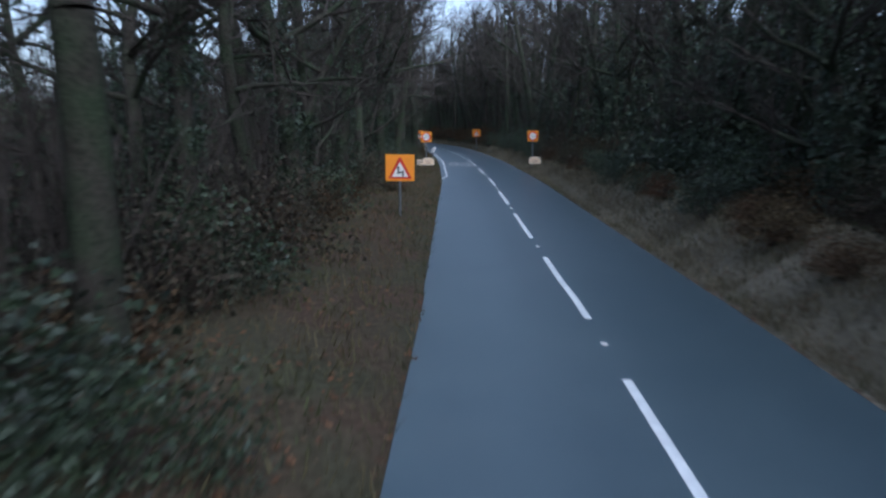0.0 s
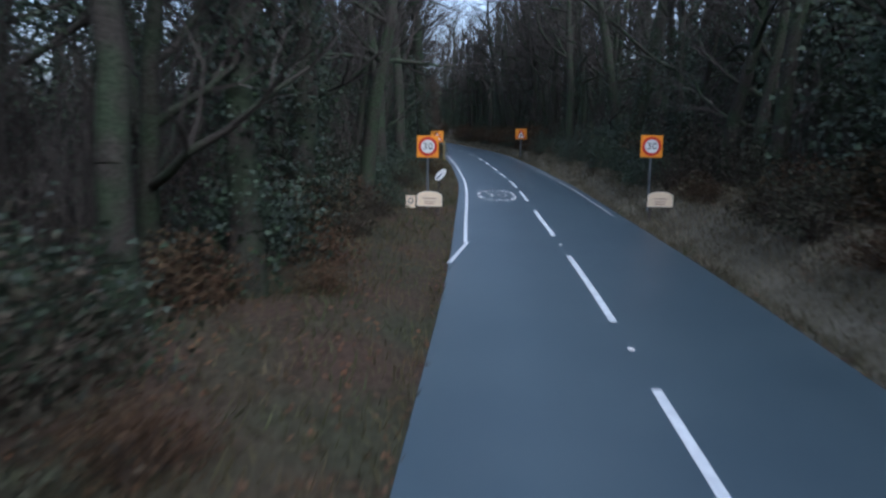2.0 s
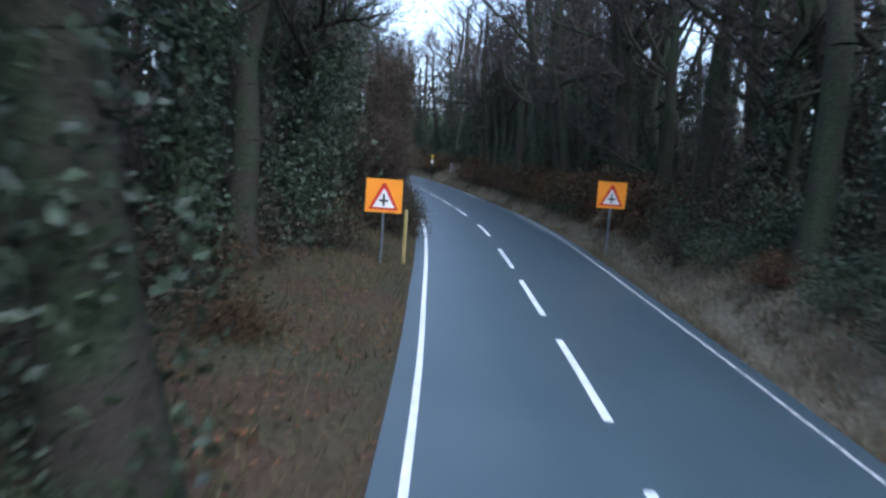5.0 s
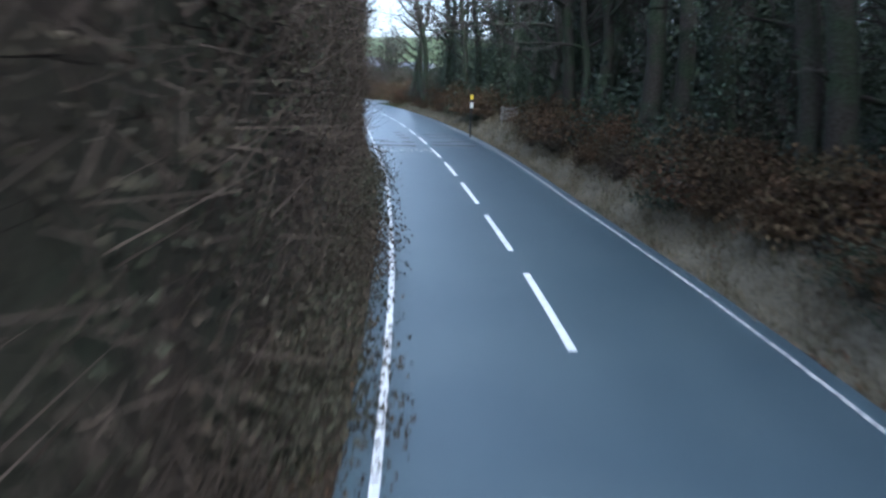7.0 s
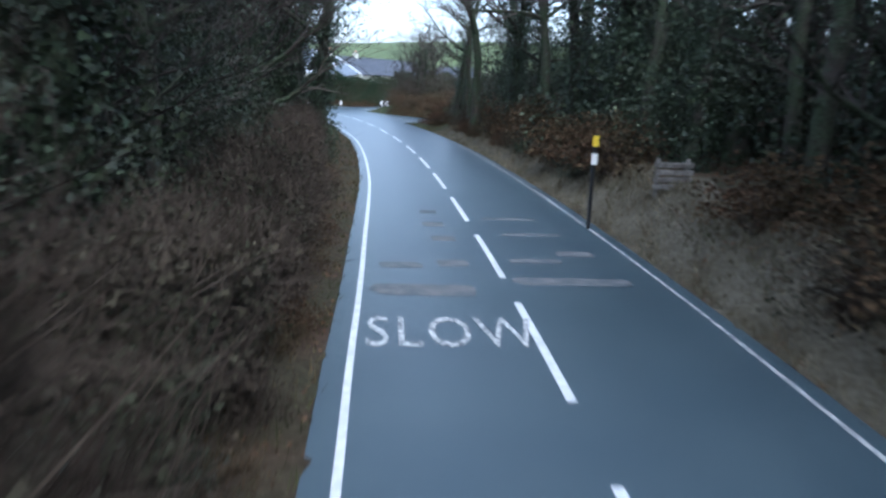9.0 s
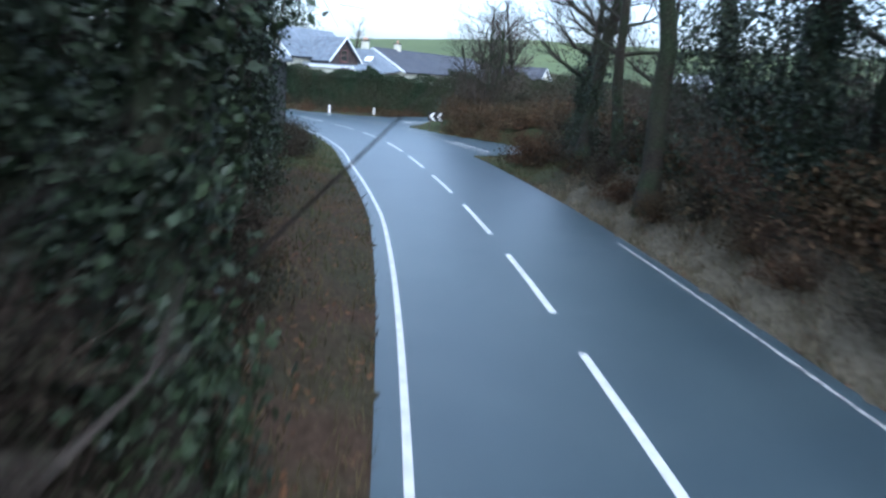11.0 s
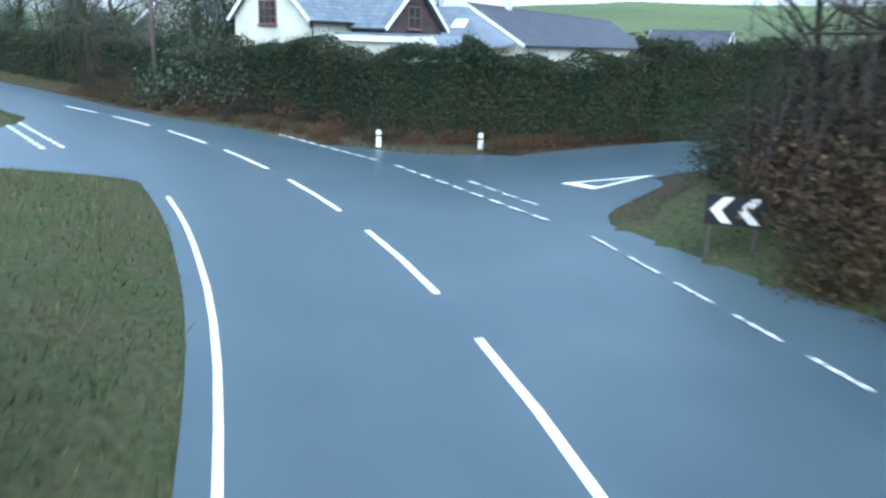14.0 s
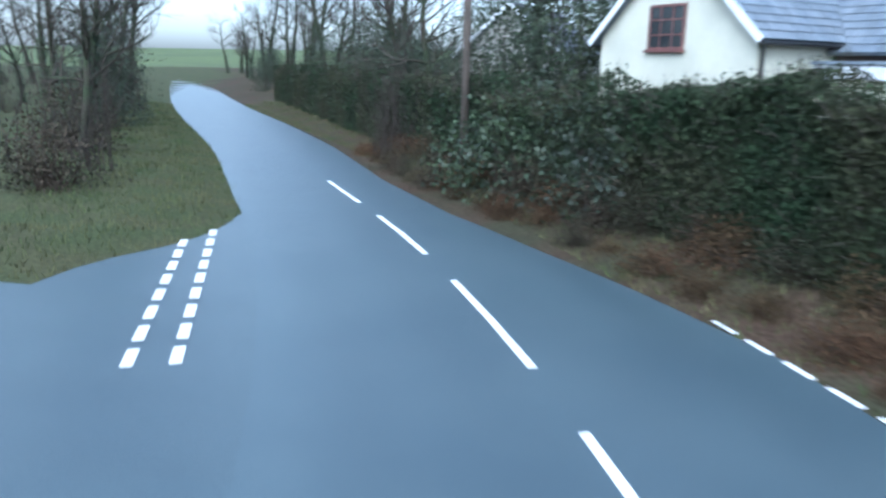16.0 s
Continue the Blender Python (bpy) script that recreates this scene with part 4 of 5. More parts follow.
def bare_tree(seed, tall, ivy_top, crown_from=0.42, lean=0.0, twig=1.0, limbs=2, ivy_spread=0.0):
    """Winter tree: tapered bent trunk, limbs and twigs, ivy sleeve up to ivy_top metres."""
    rng = random.Random(seed)
    tv, tf, bv, bf, leaf_pts = [], [], [], [], []

    def grow(p, d, ln, r, depth):
        seg = (9, 5, 3, 3, 3)[depth]
        n_ = (9, 5, 3, 2, 1)[depth]
        r_end = r * (0.3 if depth else 0.35)
        for k in range(n_):
            wander = (0.07, 0.2, 0.28, 0.3, 0.3)[depth]
            d = (d + Vector((rng.gauss(0, wander), rng.gauss(0, wander), rng.gauss(0, wander * 0.6) + (0.05 if depth else 0.04)))).normalized()
            q = p + d * (ln / n_)
            ra, rb = r + (r_end - r) * k / n_, r + (r_end - r) * (k + 1) / n_
            if depth == 0 and k == 0:
                ra *= 1.5
            if depth < 3:
                tube(tv if depth < 2 else bv, tf if depth < 2 else bf, p, q, ra, rb, seg)
            else:
                blade(bv, bf, p, q + d * (ln / n_ * 0.3), max(ra, 0.009))
            p = q
            frac = (k + 1) / n_
            if depth == 0:
                if p.z < ivy_top:
                    leaf_pts.append((p.copy(), ra))
                if frac > crown_from:
                    for _ in range(limbs):
                        az = rng.uniform(0, 6.28)
                        dd = Vector((math.cos(az), math.sin(az), rng.uniform(0.25, 0.9))).normalized()
                        grow(p.copy(), dd, tall * rng.uniform(0.25, 0.42) * (1.15 - frac * 0.5), rb * 0.55, 1)
            elif depth < 4 and frac > 0.25:
                for _ in range((0, 2, 2, 2)[depth]):
                    if rng.random() > (1, 0.92, 0.9, 0.9 * twig)[depth]:
                        continue
                    dd = (d + Vector((rng.uniform(-1, 1), rng.uniform(-1, 1), rng.uniform(-0.5, 0.9))) * 0.8).normalized()
                    grow(p.copy(), dd, ln * rng.uniform(0.4, 0.62), max(rb * 0.6, 0.006), depth + 1)

    grow(Vector((0, 0, -0.3)), Vector((lean, 0, 1)).normalized(), tall, tall * 0.021 + 0.03, 0)
    tree = empty("tree")
    from_arrays("trunk", tv, tf, BARK, tree, smooth=True)
    from_arrays("crown", bv, bf, TWIG, tree, label="bare winter twigs")
    if ivy_top > 0:
        lv, lf = [], []
        cs = []
        for p, r in leaf_pts:
            for _ in range(int(400 * (1 + 2.2 * ivy_spread))):
                a = rng.uniform(0, 6.28)
                sp = ivy_spread * min(1.0, max(0.08, (p.z - 3.8) / 3.5))
                rr = r + abs(rng.gauss(0.08 + sp * 0.5, 0.13 + sp))
                cs.append(p + Vector((math.cos(a) * rr, math.sin(a) * rr, rng.uniform(-0.9, 0.5) * tall / 9)))
        leaf_cards(lv, lf, cs, 0.055, rng, True)
        from_arrays("ivy", lv, lf, IVY, tree, label="dark ivy leaves")
    return tree


def shrub(name, seed, rx, ry, rz, count, size, material, stems=14, stem_mat=TWIG):
    """A ragged bush: stems and many small leaves gathered in uneven clumps."""
    rng = random.Random(seed)
    ob = empty(name)
    sv, sf = [], []
    clumps = []
    for _ in range(26):
        a, e = rng.uniform(0, 6.28), rng.uniform(0.05, 1.0)
        k = rng.uniform(0.45, 1.0)
        clumps.append(Vector((math.cos(a) * rx * k * math.sqrt(1 - e * e * 0.8), math.sin(a) * ry * k * math.sqrt(1 - e * e * 0.8), rz * e * rng.uniform(0.7, 1.08))))
    for k in range(stems):
        c = clumps[k % len(clumps)]
        p = Vector((rng.uniform(-0.3, 0.3) * rx, rng.uniform(-0.3, 0.3) * ry, -0.15))
        m_ = p.lerp(c, 0.5) + Vector((0, 0, 0.25 * rz))
        tube(sv, sf, p, m_, 0.022, 0.014, 3)
        blade(sv, sf, m_, c * 1.14, 0.013)
    cs = []
    for _ in range(count):
        c = rng.choice(clumps)
        s = 0.26 + 0.085 * rz
        q = c + Vector([max(-1.7, min(1.7, rng.gauss(0, 1))) * w for w in (s, s, s * 0.8)])
        q.z = max(q.z, rng.uniform(0.0, 0.2))
        cs.append(q)
    lv, lf = [], []
    leaf_cards(lv, lf, cs, size, rng)
    tagged(from_arrays("woody_base", sv, sf, stem_mat, ob), kind="stuff")
    from_arrays("foliage", lv, lf, material, ob)
    return ob


def saplings(seed, r, tall, count):
    """A thicket of thin upright bare stems."""
    rng = random.Random(seed)
    ob = empty("thicket")
    v, f = [], []
    for _ in range(count):
        a, k = rng.uniform(0, 6.28), math.sqrt(rng.random()) * r
        p = Vector((math.cos(a) * k, math.sin(a) * k, -0.1))
        d = Vector((rng.gauss(0, 0.16), rng.gauss(0, 0.16), 1)).normalized()
        h_ = tall * rng.uniform(0.5, 1.0)
        q = p
        for j in range(3):
            d = (d + Vector((rng.gauss(0, 0.1), rng.gauss(0, 0.1), 0))).normalized()
            q2 = q + d * h_ / 3
            tube(v, f, q, q2, 0.025 * (1 - j * 0.28), 0.025 * (0.72 - j * 0.28) + 0.002, 3)
            for _ in range(4):
                dd = (d + Vector((rng.uniform(-1, 1), rng.uniform(-1, 1), rng.uniform(-0.2, 0.8))) * 0.8).normalized()
                blade(v, f, q.lerp(q2, rng.random()), q + dd * h_ * rng.uniform(0.12, 0.3) + (q2 - q) * 0.5, 0.01)
            q = q2
    from_arrays("bare_growth", v, f, TWIG, ob)
    return ob


TREES = [bare_tree(11, 12.5, 7.5, 0.42, 0.0, 0.75), bare_tree(12, 10.5, 0, 0.4, 0.05, 0.75), bare_tree(13, 14.0, 5.0, 0.45, -0.05, 0.75), bare_tree(14, 9.0, 5.5, 0.38, 0.12, 0.75), bare_tree(15, 11.5, 0, 0.35, 0.0, 0.75)]
for t_ in TREES:
    tagged(t_, "bare winter tree with a dark mossy trunk" if len(t_.children) < 3 else "bare winter tree with an ivy-clad trunk", "tree", "roadside trees")
EVERGREEN = shrub("holly", 21, 1.9, 1.9, 5.2, 7500, 0.06, LEAF, 22)
tagged(EVERGREEN, "dense dark evergreen holly in the wood's edge", "tree", "evergreens")
GREEN_BUSH = shrub("ivy_bush", 22, 1.3, 1.1, 1.5, 2400, 0.05, IVY, 20)
tagged(GREEN_BUSH, "low dark green ivy bush on the bank", "bush", "green bushes")
BRAMBLE_BUSH = shrub("bramble_bush", 23, 1.4, 1.1, 1.3, 2000, 0.047, BRAMBLE, 60, DRY_STEM)
tagged(BRAMBLE_BUSH, "tangled brown-green bramble bush on the verge", "bush", "bramble bushes")
BIG_BRAMBLE = shrub("bramble_bank", 26, 2.3, 1.8, 2.1, 4800, 0.05, BRAMBLE, 130, DRY_STEM)
tagged(BIG_BRAMBLE, "tall bank of tangled brown brambles", "bush", "bramble banks")
BIG_FERN = shrub("bracken_bank", 27, 2.2, 1.5, 1.4, 3600, 0.05, BRACKEN, 110, DRY_STEM)
tagged(BIG_FERN, "broad bank of rust-brown dead bracken", "bracken", "bracken banks")
FERN = shrub("bracken", 24, 1.1, 0.9, 0.7, 2200, 0.042, BRACKEN, 34, DRY_STEM)
tagged(FERN, "rust-brown dead bracken on the bank", "bracken", "bracken clumps")
THICKET = saplings(25, 1.6, 4.2, 34)
tagged(THICKET, "thicket of thin bare saplings", "thicket", "thickets", "stuff")
LOW_TREES = [bare_tree(17, 8.0, 3.0, 0.12, 0.0, 0.8), bare_tree(18, 9.0, 0, 0.15, 0.08, 0.8)]
for t_ in LOW_TREES:
    tagged(t_, "low-branched bare tree spreading its limbs towards the road", "tree", "overhanging trees")
used = set()


def plant(ob, x, y, rng, lo=0.85, hi=1.2, z=None, sc=None):
    if math.hypot(x + 8.7, y - 136.4) < 2.7:  # open grass round the marker post and the stand
        return None
    k = sc or rng.uniform(lo, hi)
    m = pose(x, y, (gz(x, y) if z is None else z) - 0.03, 0, 0, rng.uniform(0, 360))
    if ob.name not in used:
        used.add(ob.name)
        ob.matrix_basis = m
        return ob
    c = copy_thing(ob, m)
    c.scale = (k, k, k * rng.uniform(0.9, 1.12))
    return c


rng = random.Random(77)


def clear_of_roads(x, y, m):
    e, s, side = side_of(np.array([x]), np.array([y]))
    return e[0] > m


def margin(s, sgn):
    """Wider verge before the barn."""
    return float(np.interp(s, [165, 180, 212, 222], [0, 1.3, 1.3, 0])) if sgn < 0 else 0.0


back_row = []
# woods on both sides, from the verge inwards
s = -28.0
while s < 205:
    # low growth at the verge
    for sgn in (-1, 1):
        lim = 196 if sgn < 0 else 200
        if s > lim:
            continue
        dense = sgn < 0 and s > 118
        off = HALF + (1.05 if dense and s < 150 else 1.45 if dense else (2.0 if sgn < 0 else 1.7)) + rng.uniform(0, 0.5) + margin(s, sgn)
        x, y, _, _ = main_at(s + rng.uniform(-0.6, 0.6), sgn * off)
        if sgn > 0 and 160 < s < 174:
            continue
        if dense:
            if s > 153:
                plant(rng.choice((BRAMBLE_BUSH, GREEN_BUSH, FERN)), x, y, rng, 0.5, 0.75)
        elif sgn > 0:
            plant(rng.choice((FERN, BRAMBLE_BUSH, FERN, GREEN_BUSH)), x, y, rng, 0.6, 0.9)
        elif rng.random() < 0.6 and not 40 < s < 60:
            plant(rng.choice((FERN, BRAMBLE_BUSH, GREEN_BUSH)), x, y, rng, 0.5, 0.8)
        off += 1.8
        x, y, _, _ = main_at(s + rng.uniform(-0.8, 0.8), sgn * off)
        plant(rng.choice((BRAMBLE_BUSH, GREEN_BUSH, FERN)), x, y, rng, 0.9, 1.4)
        off += 1.7
        x, y, _, _ = main_at(s + rng.uniform(-0.8, 0.8), sgn * off)
        plant(rng.choice((BRAMBLE_BUSH if sgn < 0 else GREEN_BUSH, BRAMBLE_BUSH, THICKET, EVERGREEN if dense or sgn > 0 and (s < 60 or s > 160) else THICKET)), x, y, rng, 0.9, 1.3)
        off += 3.0
        x, y, _, _ = main_at(s + rng.uniform(-0.8, 0.8), sgn * off)
        plant(rng.choice((THICKET, EVERGREEN if sgn > 0 or s > 118 else THICKET, THICKET)), x, y, rng, 0.9, 1.3)
    s += 2.3
s = -26.0
while s < 200:
    for sgn in (-1, 1):
        if sgn > 0 and s > 188:
            continue
        if sgn < 0 and s > 192:
            continue
        x, y, _, _ = main_at(s + rng.uniform(-1.5, 1.5), sgn * (HALF + margin(s, sgn) + rng.uniform(3.1, 4.6)))
        plant(rng.choice(TREES), x, y, rng, 0.9, 1.25)
        for _ in range(2):
            x, y, _, _ = main_at(s + rng.uniform(-2.5, 2.5), sgn * (HALF + rng.uniform(6, 13)))
            back_row.append((x, y, rng.uniform(0.9, 1.25), rng.uniform(0, 6.28), rng.randrange(3)))
    s += 4.6 if s < 150 else 3.4

for k in range(15):
    for sgn in (-1, 1):
        s_ = 24 + 11.5 * k + rng.uniform(-3, 3)
        if s_ > 168 or sgn < 0 and s_ > 178:
            continue
        x, y, _, _ = main_at(s_, sgn * ((7.9 if sgn < 0 else 7.0) + margin(s_, sgn) + rng.uniform(0, 1.0)))
        plant(rng.choice(LOW_TREES), x, y, rng, 0.9, 1.15)

IVY_TREE = bare_tree(16, 11.5, 9.5, 0.4, 0.03, 1.0, 2, 0.75)
tagged(IVY_TREE, "tall bare tree smothered in dark ivy beside the road", "tree", "roadside trees")
for x, y, k in ((-21.3, 145.4, 1.1), (-26.7, 155.6, 1.05), (-25.7, 151.0, 1.0), (*main_at(128, -6.4)[:2], 1.0), (*main_at(119, -6.3)[:2], 1.1), (*main_at(110, -6.8)[:2], 1.1), (*main_at(147, -6.6)[:2], 1.0), (*main_at(168, -7.0)[:2], 1.0), (*main_at(180, -6.0)[:2], 1.05), (-28.6, 160.2, 0.95), (-31.0, 161.4, 0.9), (-20.9, 172.6, 0.8), (-15.0, 157.5, 1.0), (-9.6, 146.0, 1.1)):
    plant(IVY_TREE, x, y, rng, sc=k)
for k in range(15):
    x, y, _, _ = main_at(36 + 4.4 * k + rng.uniform(-1, 1), HALF + rng.uniform(6.5, 11))
    plant(EVERGREEN, x, y, rng, 1.5, 2.1)
for k in range(17):
    x, y, _, _ = main_at(12 + 5.6 * k + rng.uniform(-1, 1), -HALF - rng.uniform(8.0, 12.0))
    plant(EVERGREEN, x, y, rng, *((1.3, 1.9) if k > 11 else (0.8, 1.2)))
for k in range(6):
    x, y, _, _ = main_at(112 + 9 * k + rng.uniform(-1, 1), HALF + rng.uniform(2.9, 3.8))
    plant(TREES[1] if k % 2 else TREES[4], x, y, rng, 1.25, 1.45)
for s_, o in ((104, -6.4), (113, -6.6), (160, -7.2), (186, -6.0)):
    plant(TREES[4], *main_at(s_, o)[:2], rng, 1.3, 1.4)
plant(LOW_TREES[1], *main_at(175, -6.4)[:2], rng, sc=1.15)
plant(FERN, -4.3, 67.5, rng, sc=0.9)
plant(FERN, -4.9, 66.4, rng, sc=0.8)
for k in range(8):
    x, y, _, _ = main_at(124 + 5.0 * k + rng.uniform(-1, 1), HALF + rng.uniform(4.6, 8.5))
    plant(TREES[2] if k % 2 else TREES[0], x, y, rng, 1.15, 1.4)
for k in range(15):
    x, y, _, _ = main_at(150 + 2.7 * k + rng.uniform(-1, 1), HALF + rng.uniform(6.0, 11))
    plant(EVERGREEN, x, y, rng, 1.1, 1.8)
for k in range(13):
    x, y, _, _ = main_at(153 + 2.3 * k + rng.uniform(-0.7, 0.7), -HALF - 3.6 - margin(153 + 2.3 * k, -1) - rng.uniform(0, 1.2))
    plant(rng.choice((EVERGREEN, GREEN_BUSH, THICKET, EVERGREEN)), x, y, rng, 0.75, 1.1)
for k in range(8):
    x, y, _, _ = main_at(154 + 3.6 * k, -8.6)
    plant(rng.choice(LOW_TREES), x, y, rng, 0.9, 1.1)
for k in range(30):
    s_ = 122 + 2.4 * k + rng.uniform(-1, 1)
    x, y, _, _ = main_at(s_, HALF + rng.uniform(2.3, 3.6))
    if math.hypot(x + 7.9, y - 138.6) > 2.4 and math.hypot(x + 10.05, y - 136.8) > 2.2:
        plant(FERN, x, y, rng, 1.2, 1.7)

# junction: island thicket, the far verge, trees by the barn and past the houses
for x, y, ob, k in ((-29.0, 190.2, THICKET, 1.05), (-28.2, 190.0, LOW_TREES[0], 0.72), (-29.6, 191.0, LOW_TREES[1], 0.6), (-28.4, 191.4, THICKET, 1.1), (-27.0, 190.6, LOW_TREES[1], 0.62), (-29.2, 192.2, LOW_TREES[0], 0.66), (-27.6, 192.4, LOW_TREES[0], 0.62), (-29.2, 190.0, BIG_BRAMBLE, 0.95), (-27.4, 190.6, BIG_BRAMBLE, 0.95), (-28.6, 189.5, TREES[1], 0.62), (-27.2, 191.0, TREES[4], 0.55), (-30.2, 191.5, TREES[3], 0.55), (-28.7, 189.0, THICKET, 0.8), (-30.0, 189.6, THICKET, 1.0),
                    (-27.6, 189.4, THICKET, 0.9), (-30.6, 190.0, BRAMBLE_BUSH, 0.9), (-29.6, 187.9, BRAMBLE_BUSH, 0.72), (-27.6, 186.8, BRAMBLE_BUSH, 0.84), (-25.4, 186.2, BRAMBLE_BUSH, 0.78),
                    (-23.2, 185.6, BRAMBLE_BUSH, 0.84), (-21, 185.2, BRAMBLE_BUSH, 0.84), (-18.5, 184.6, BRAMBLE_BUSH, 0.84), (-32.0, 191.6, GREEN_BUSH, 0.6), (-31.8, 193.8, BRAMBLE_BUSH, 0.7),
                    (-31.3, 196.5, BRAMBLE_BUSH, 0.8), (-30.3, 199.6, BRAMBLE_BUSH, 0.9), (-28, 203, BRAMBLE_BUSH, 1.5), (-16, 184.0, BRAMBLE_BUSH, 0.84), (-13, 183.6, BRAMBLE_BUSH, 0.84),
                    (-22.3, 176.2, BRAMBLE_BUSH, 1.0), (-20.5, 175.0, BRAMBLE_BUSH, 1.2), (-22.6, 173.2, FERN, 1.3), (-18, 175.6, BRAMBLE_BUSH, 1.3), (-15, 175, GREEN_BUSH, 1.3),
                    (-20.3, 171.0, BRAMBLE_BUSH, 1.2), (-17.5, 171.5, TREES[3], 0.8), (-19.0, 167.0, TREES[1], 0.9), (-10, 174.5, BRAMBLE_BUSH, 1.3), (-12, 170, THICKET, 1.2),
                    (-32.6, 170.0, GREEN_BUSH, 0.75), (-31.4, 167.6, BRAMBLE_BUSH, 0.75),
                    (-5.0, 71.9, TREES[2], 1.25), (-64, 213, TREES[0], 0.85), (-68, 211, TREES[1], 0.8), (-74, 214, TREES[4], 0.8), (-58, 212, EVERGREEN, 1.5), (-56.8, 215, EVERGREEN, 1.9), (-80, 217, TREES[2], 0.7), (-71, 218, EVERGREEN, 1.2),
                    (-66, 207.5, THICKET, 0.9), (-62.5, 208.8, THICKET, 1.1), (-64.5, 210.2, EVERGREEN, 0.8), (-67.5, 209.6, THICKET, 1.2), (-70, 212.5, EVERGREEN, 1.0), (-73, 212.6, THICKET, 1.3), (-77, 215.5, EVERGREEN, 1.0), (-61, 216, EVERGREEN, 1.3), (-84, 219, THICKET, 1.1), (-90, 221, TREES[3], 0.9), (-98, 226, TREES[0], 0.8), (-57.2, 204.2, GREEN_BUSH, 1.6), (-53.8, 203.6, GREEN_BUSH, 1.5),
                    (-61.0, 208.9, EVERGREEN, 0.8), (-66, 210.9, EVERGREEN, 0.75), (-70.5, 212.9, EVERGREEN, 0.9), (-75, 215, EVERGREEN, 1.0), (-80, 217.5, EVERGREEN, 1.1), (-61.5, 211.4, EVERGREEN, 1.45),
                    (-20.3, 168.6, TREES[0], 0.95), (-15.5, 166.5, TREES[0], 1.2), (-12, 162, TREES[2], 1.25), (-8.5, 157, TREES[0], 1.3), (-17.8, 162.0, TREES[4], 1.1)):
    plant(ob, x, y, rng, sc=k)
for k in range(13):
    x = -30.1 + 1.7 * k
    y = float(np.interp(x, [-31.1, -28.6, -26, -23.7, -22, -12, 0], [186.7, 185.1, 183.4, 182.5, 182.3, 180.7, 177.7]))
    plant(FERN, x + rng.uniform(-0.3, 0.3), y + rng.uniform(0.9, 1.2), rng, 0.7, 0.9)
    plant(BIG_FERN, x + rng.uniform(-0.4, 0.4), y + rng.uniform(2.2, 2.7), rng, 0.85, 1.0)
    plant(BIG_BRAMBLE, x + rng.uniform(-0.5, 0.5), y + rng.uniform(4.2, 5.2), rng, 0.85, 1.1)
# brush along the barn wall
for u, ob, k in ((0.6, BRAMBLE_BUSH, 0.8), (2.4, BRAMBLE_BUSH, 0.75), (4.2, BIG_BRAMBLE, 0.4), (6.0, BIG_BRAMBLE, 0.45), (7.4, BRAMBLE_BUSH, 0.5), (8.8, BRAMBLE_BUSH, 0.5), (9.9, BRAMBLE_BUSH, 0.45)):
    plant(ob, -31.6 - 0.418 * u + 0.45, 166 + 0.909 * u + 0.2, rng, sc=k)
for k in range(8):
    x, y, _, _ = main_at(204.5 + 0.2 * k, 5.2 + 1.3 * k)
    plant(rng.choice((FERN, BRAMBLE_BUSH)), x, y, rng, 0.8, 1.2)
for k in range(26):
    x, y, _, _ = main_at(rng.uniform(262, 400), -HALF - rng.uniform(3, 14))
    plant(rng.choice(TREES + [THICKET, EVERGREEN, BRAMBLE_BUSH]), x, y, rng, 0.6, 0.95)
for k in range(20):
    x, y, _, _ = main_at(rng.uniform(285, 420), HALF + rng.uniform(4, 16))
    plant(rng.choice(TREES + [THICKET, EVERGREEN]), x, y, rng, 0.6, 0.95)


for x, y, k in ((-25.2, 187.0, 0.75), (-22.0, 186.5, 0.8), (-18.6, 185.9, 0.85), (-15.2, 185.3, 0.85), (-27.8, 187.6, 0.55)):
    plant(BIG_FERN, x, y, rng, sc=k)


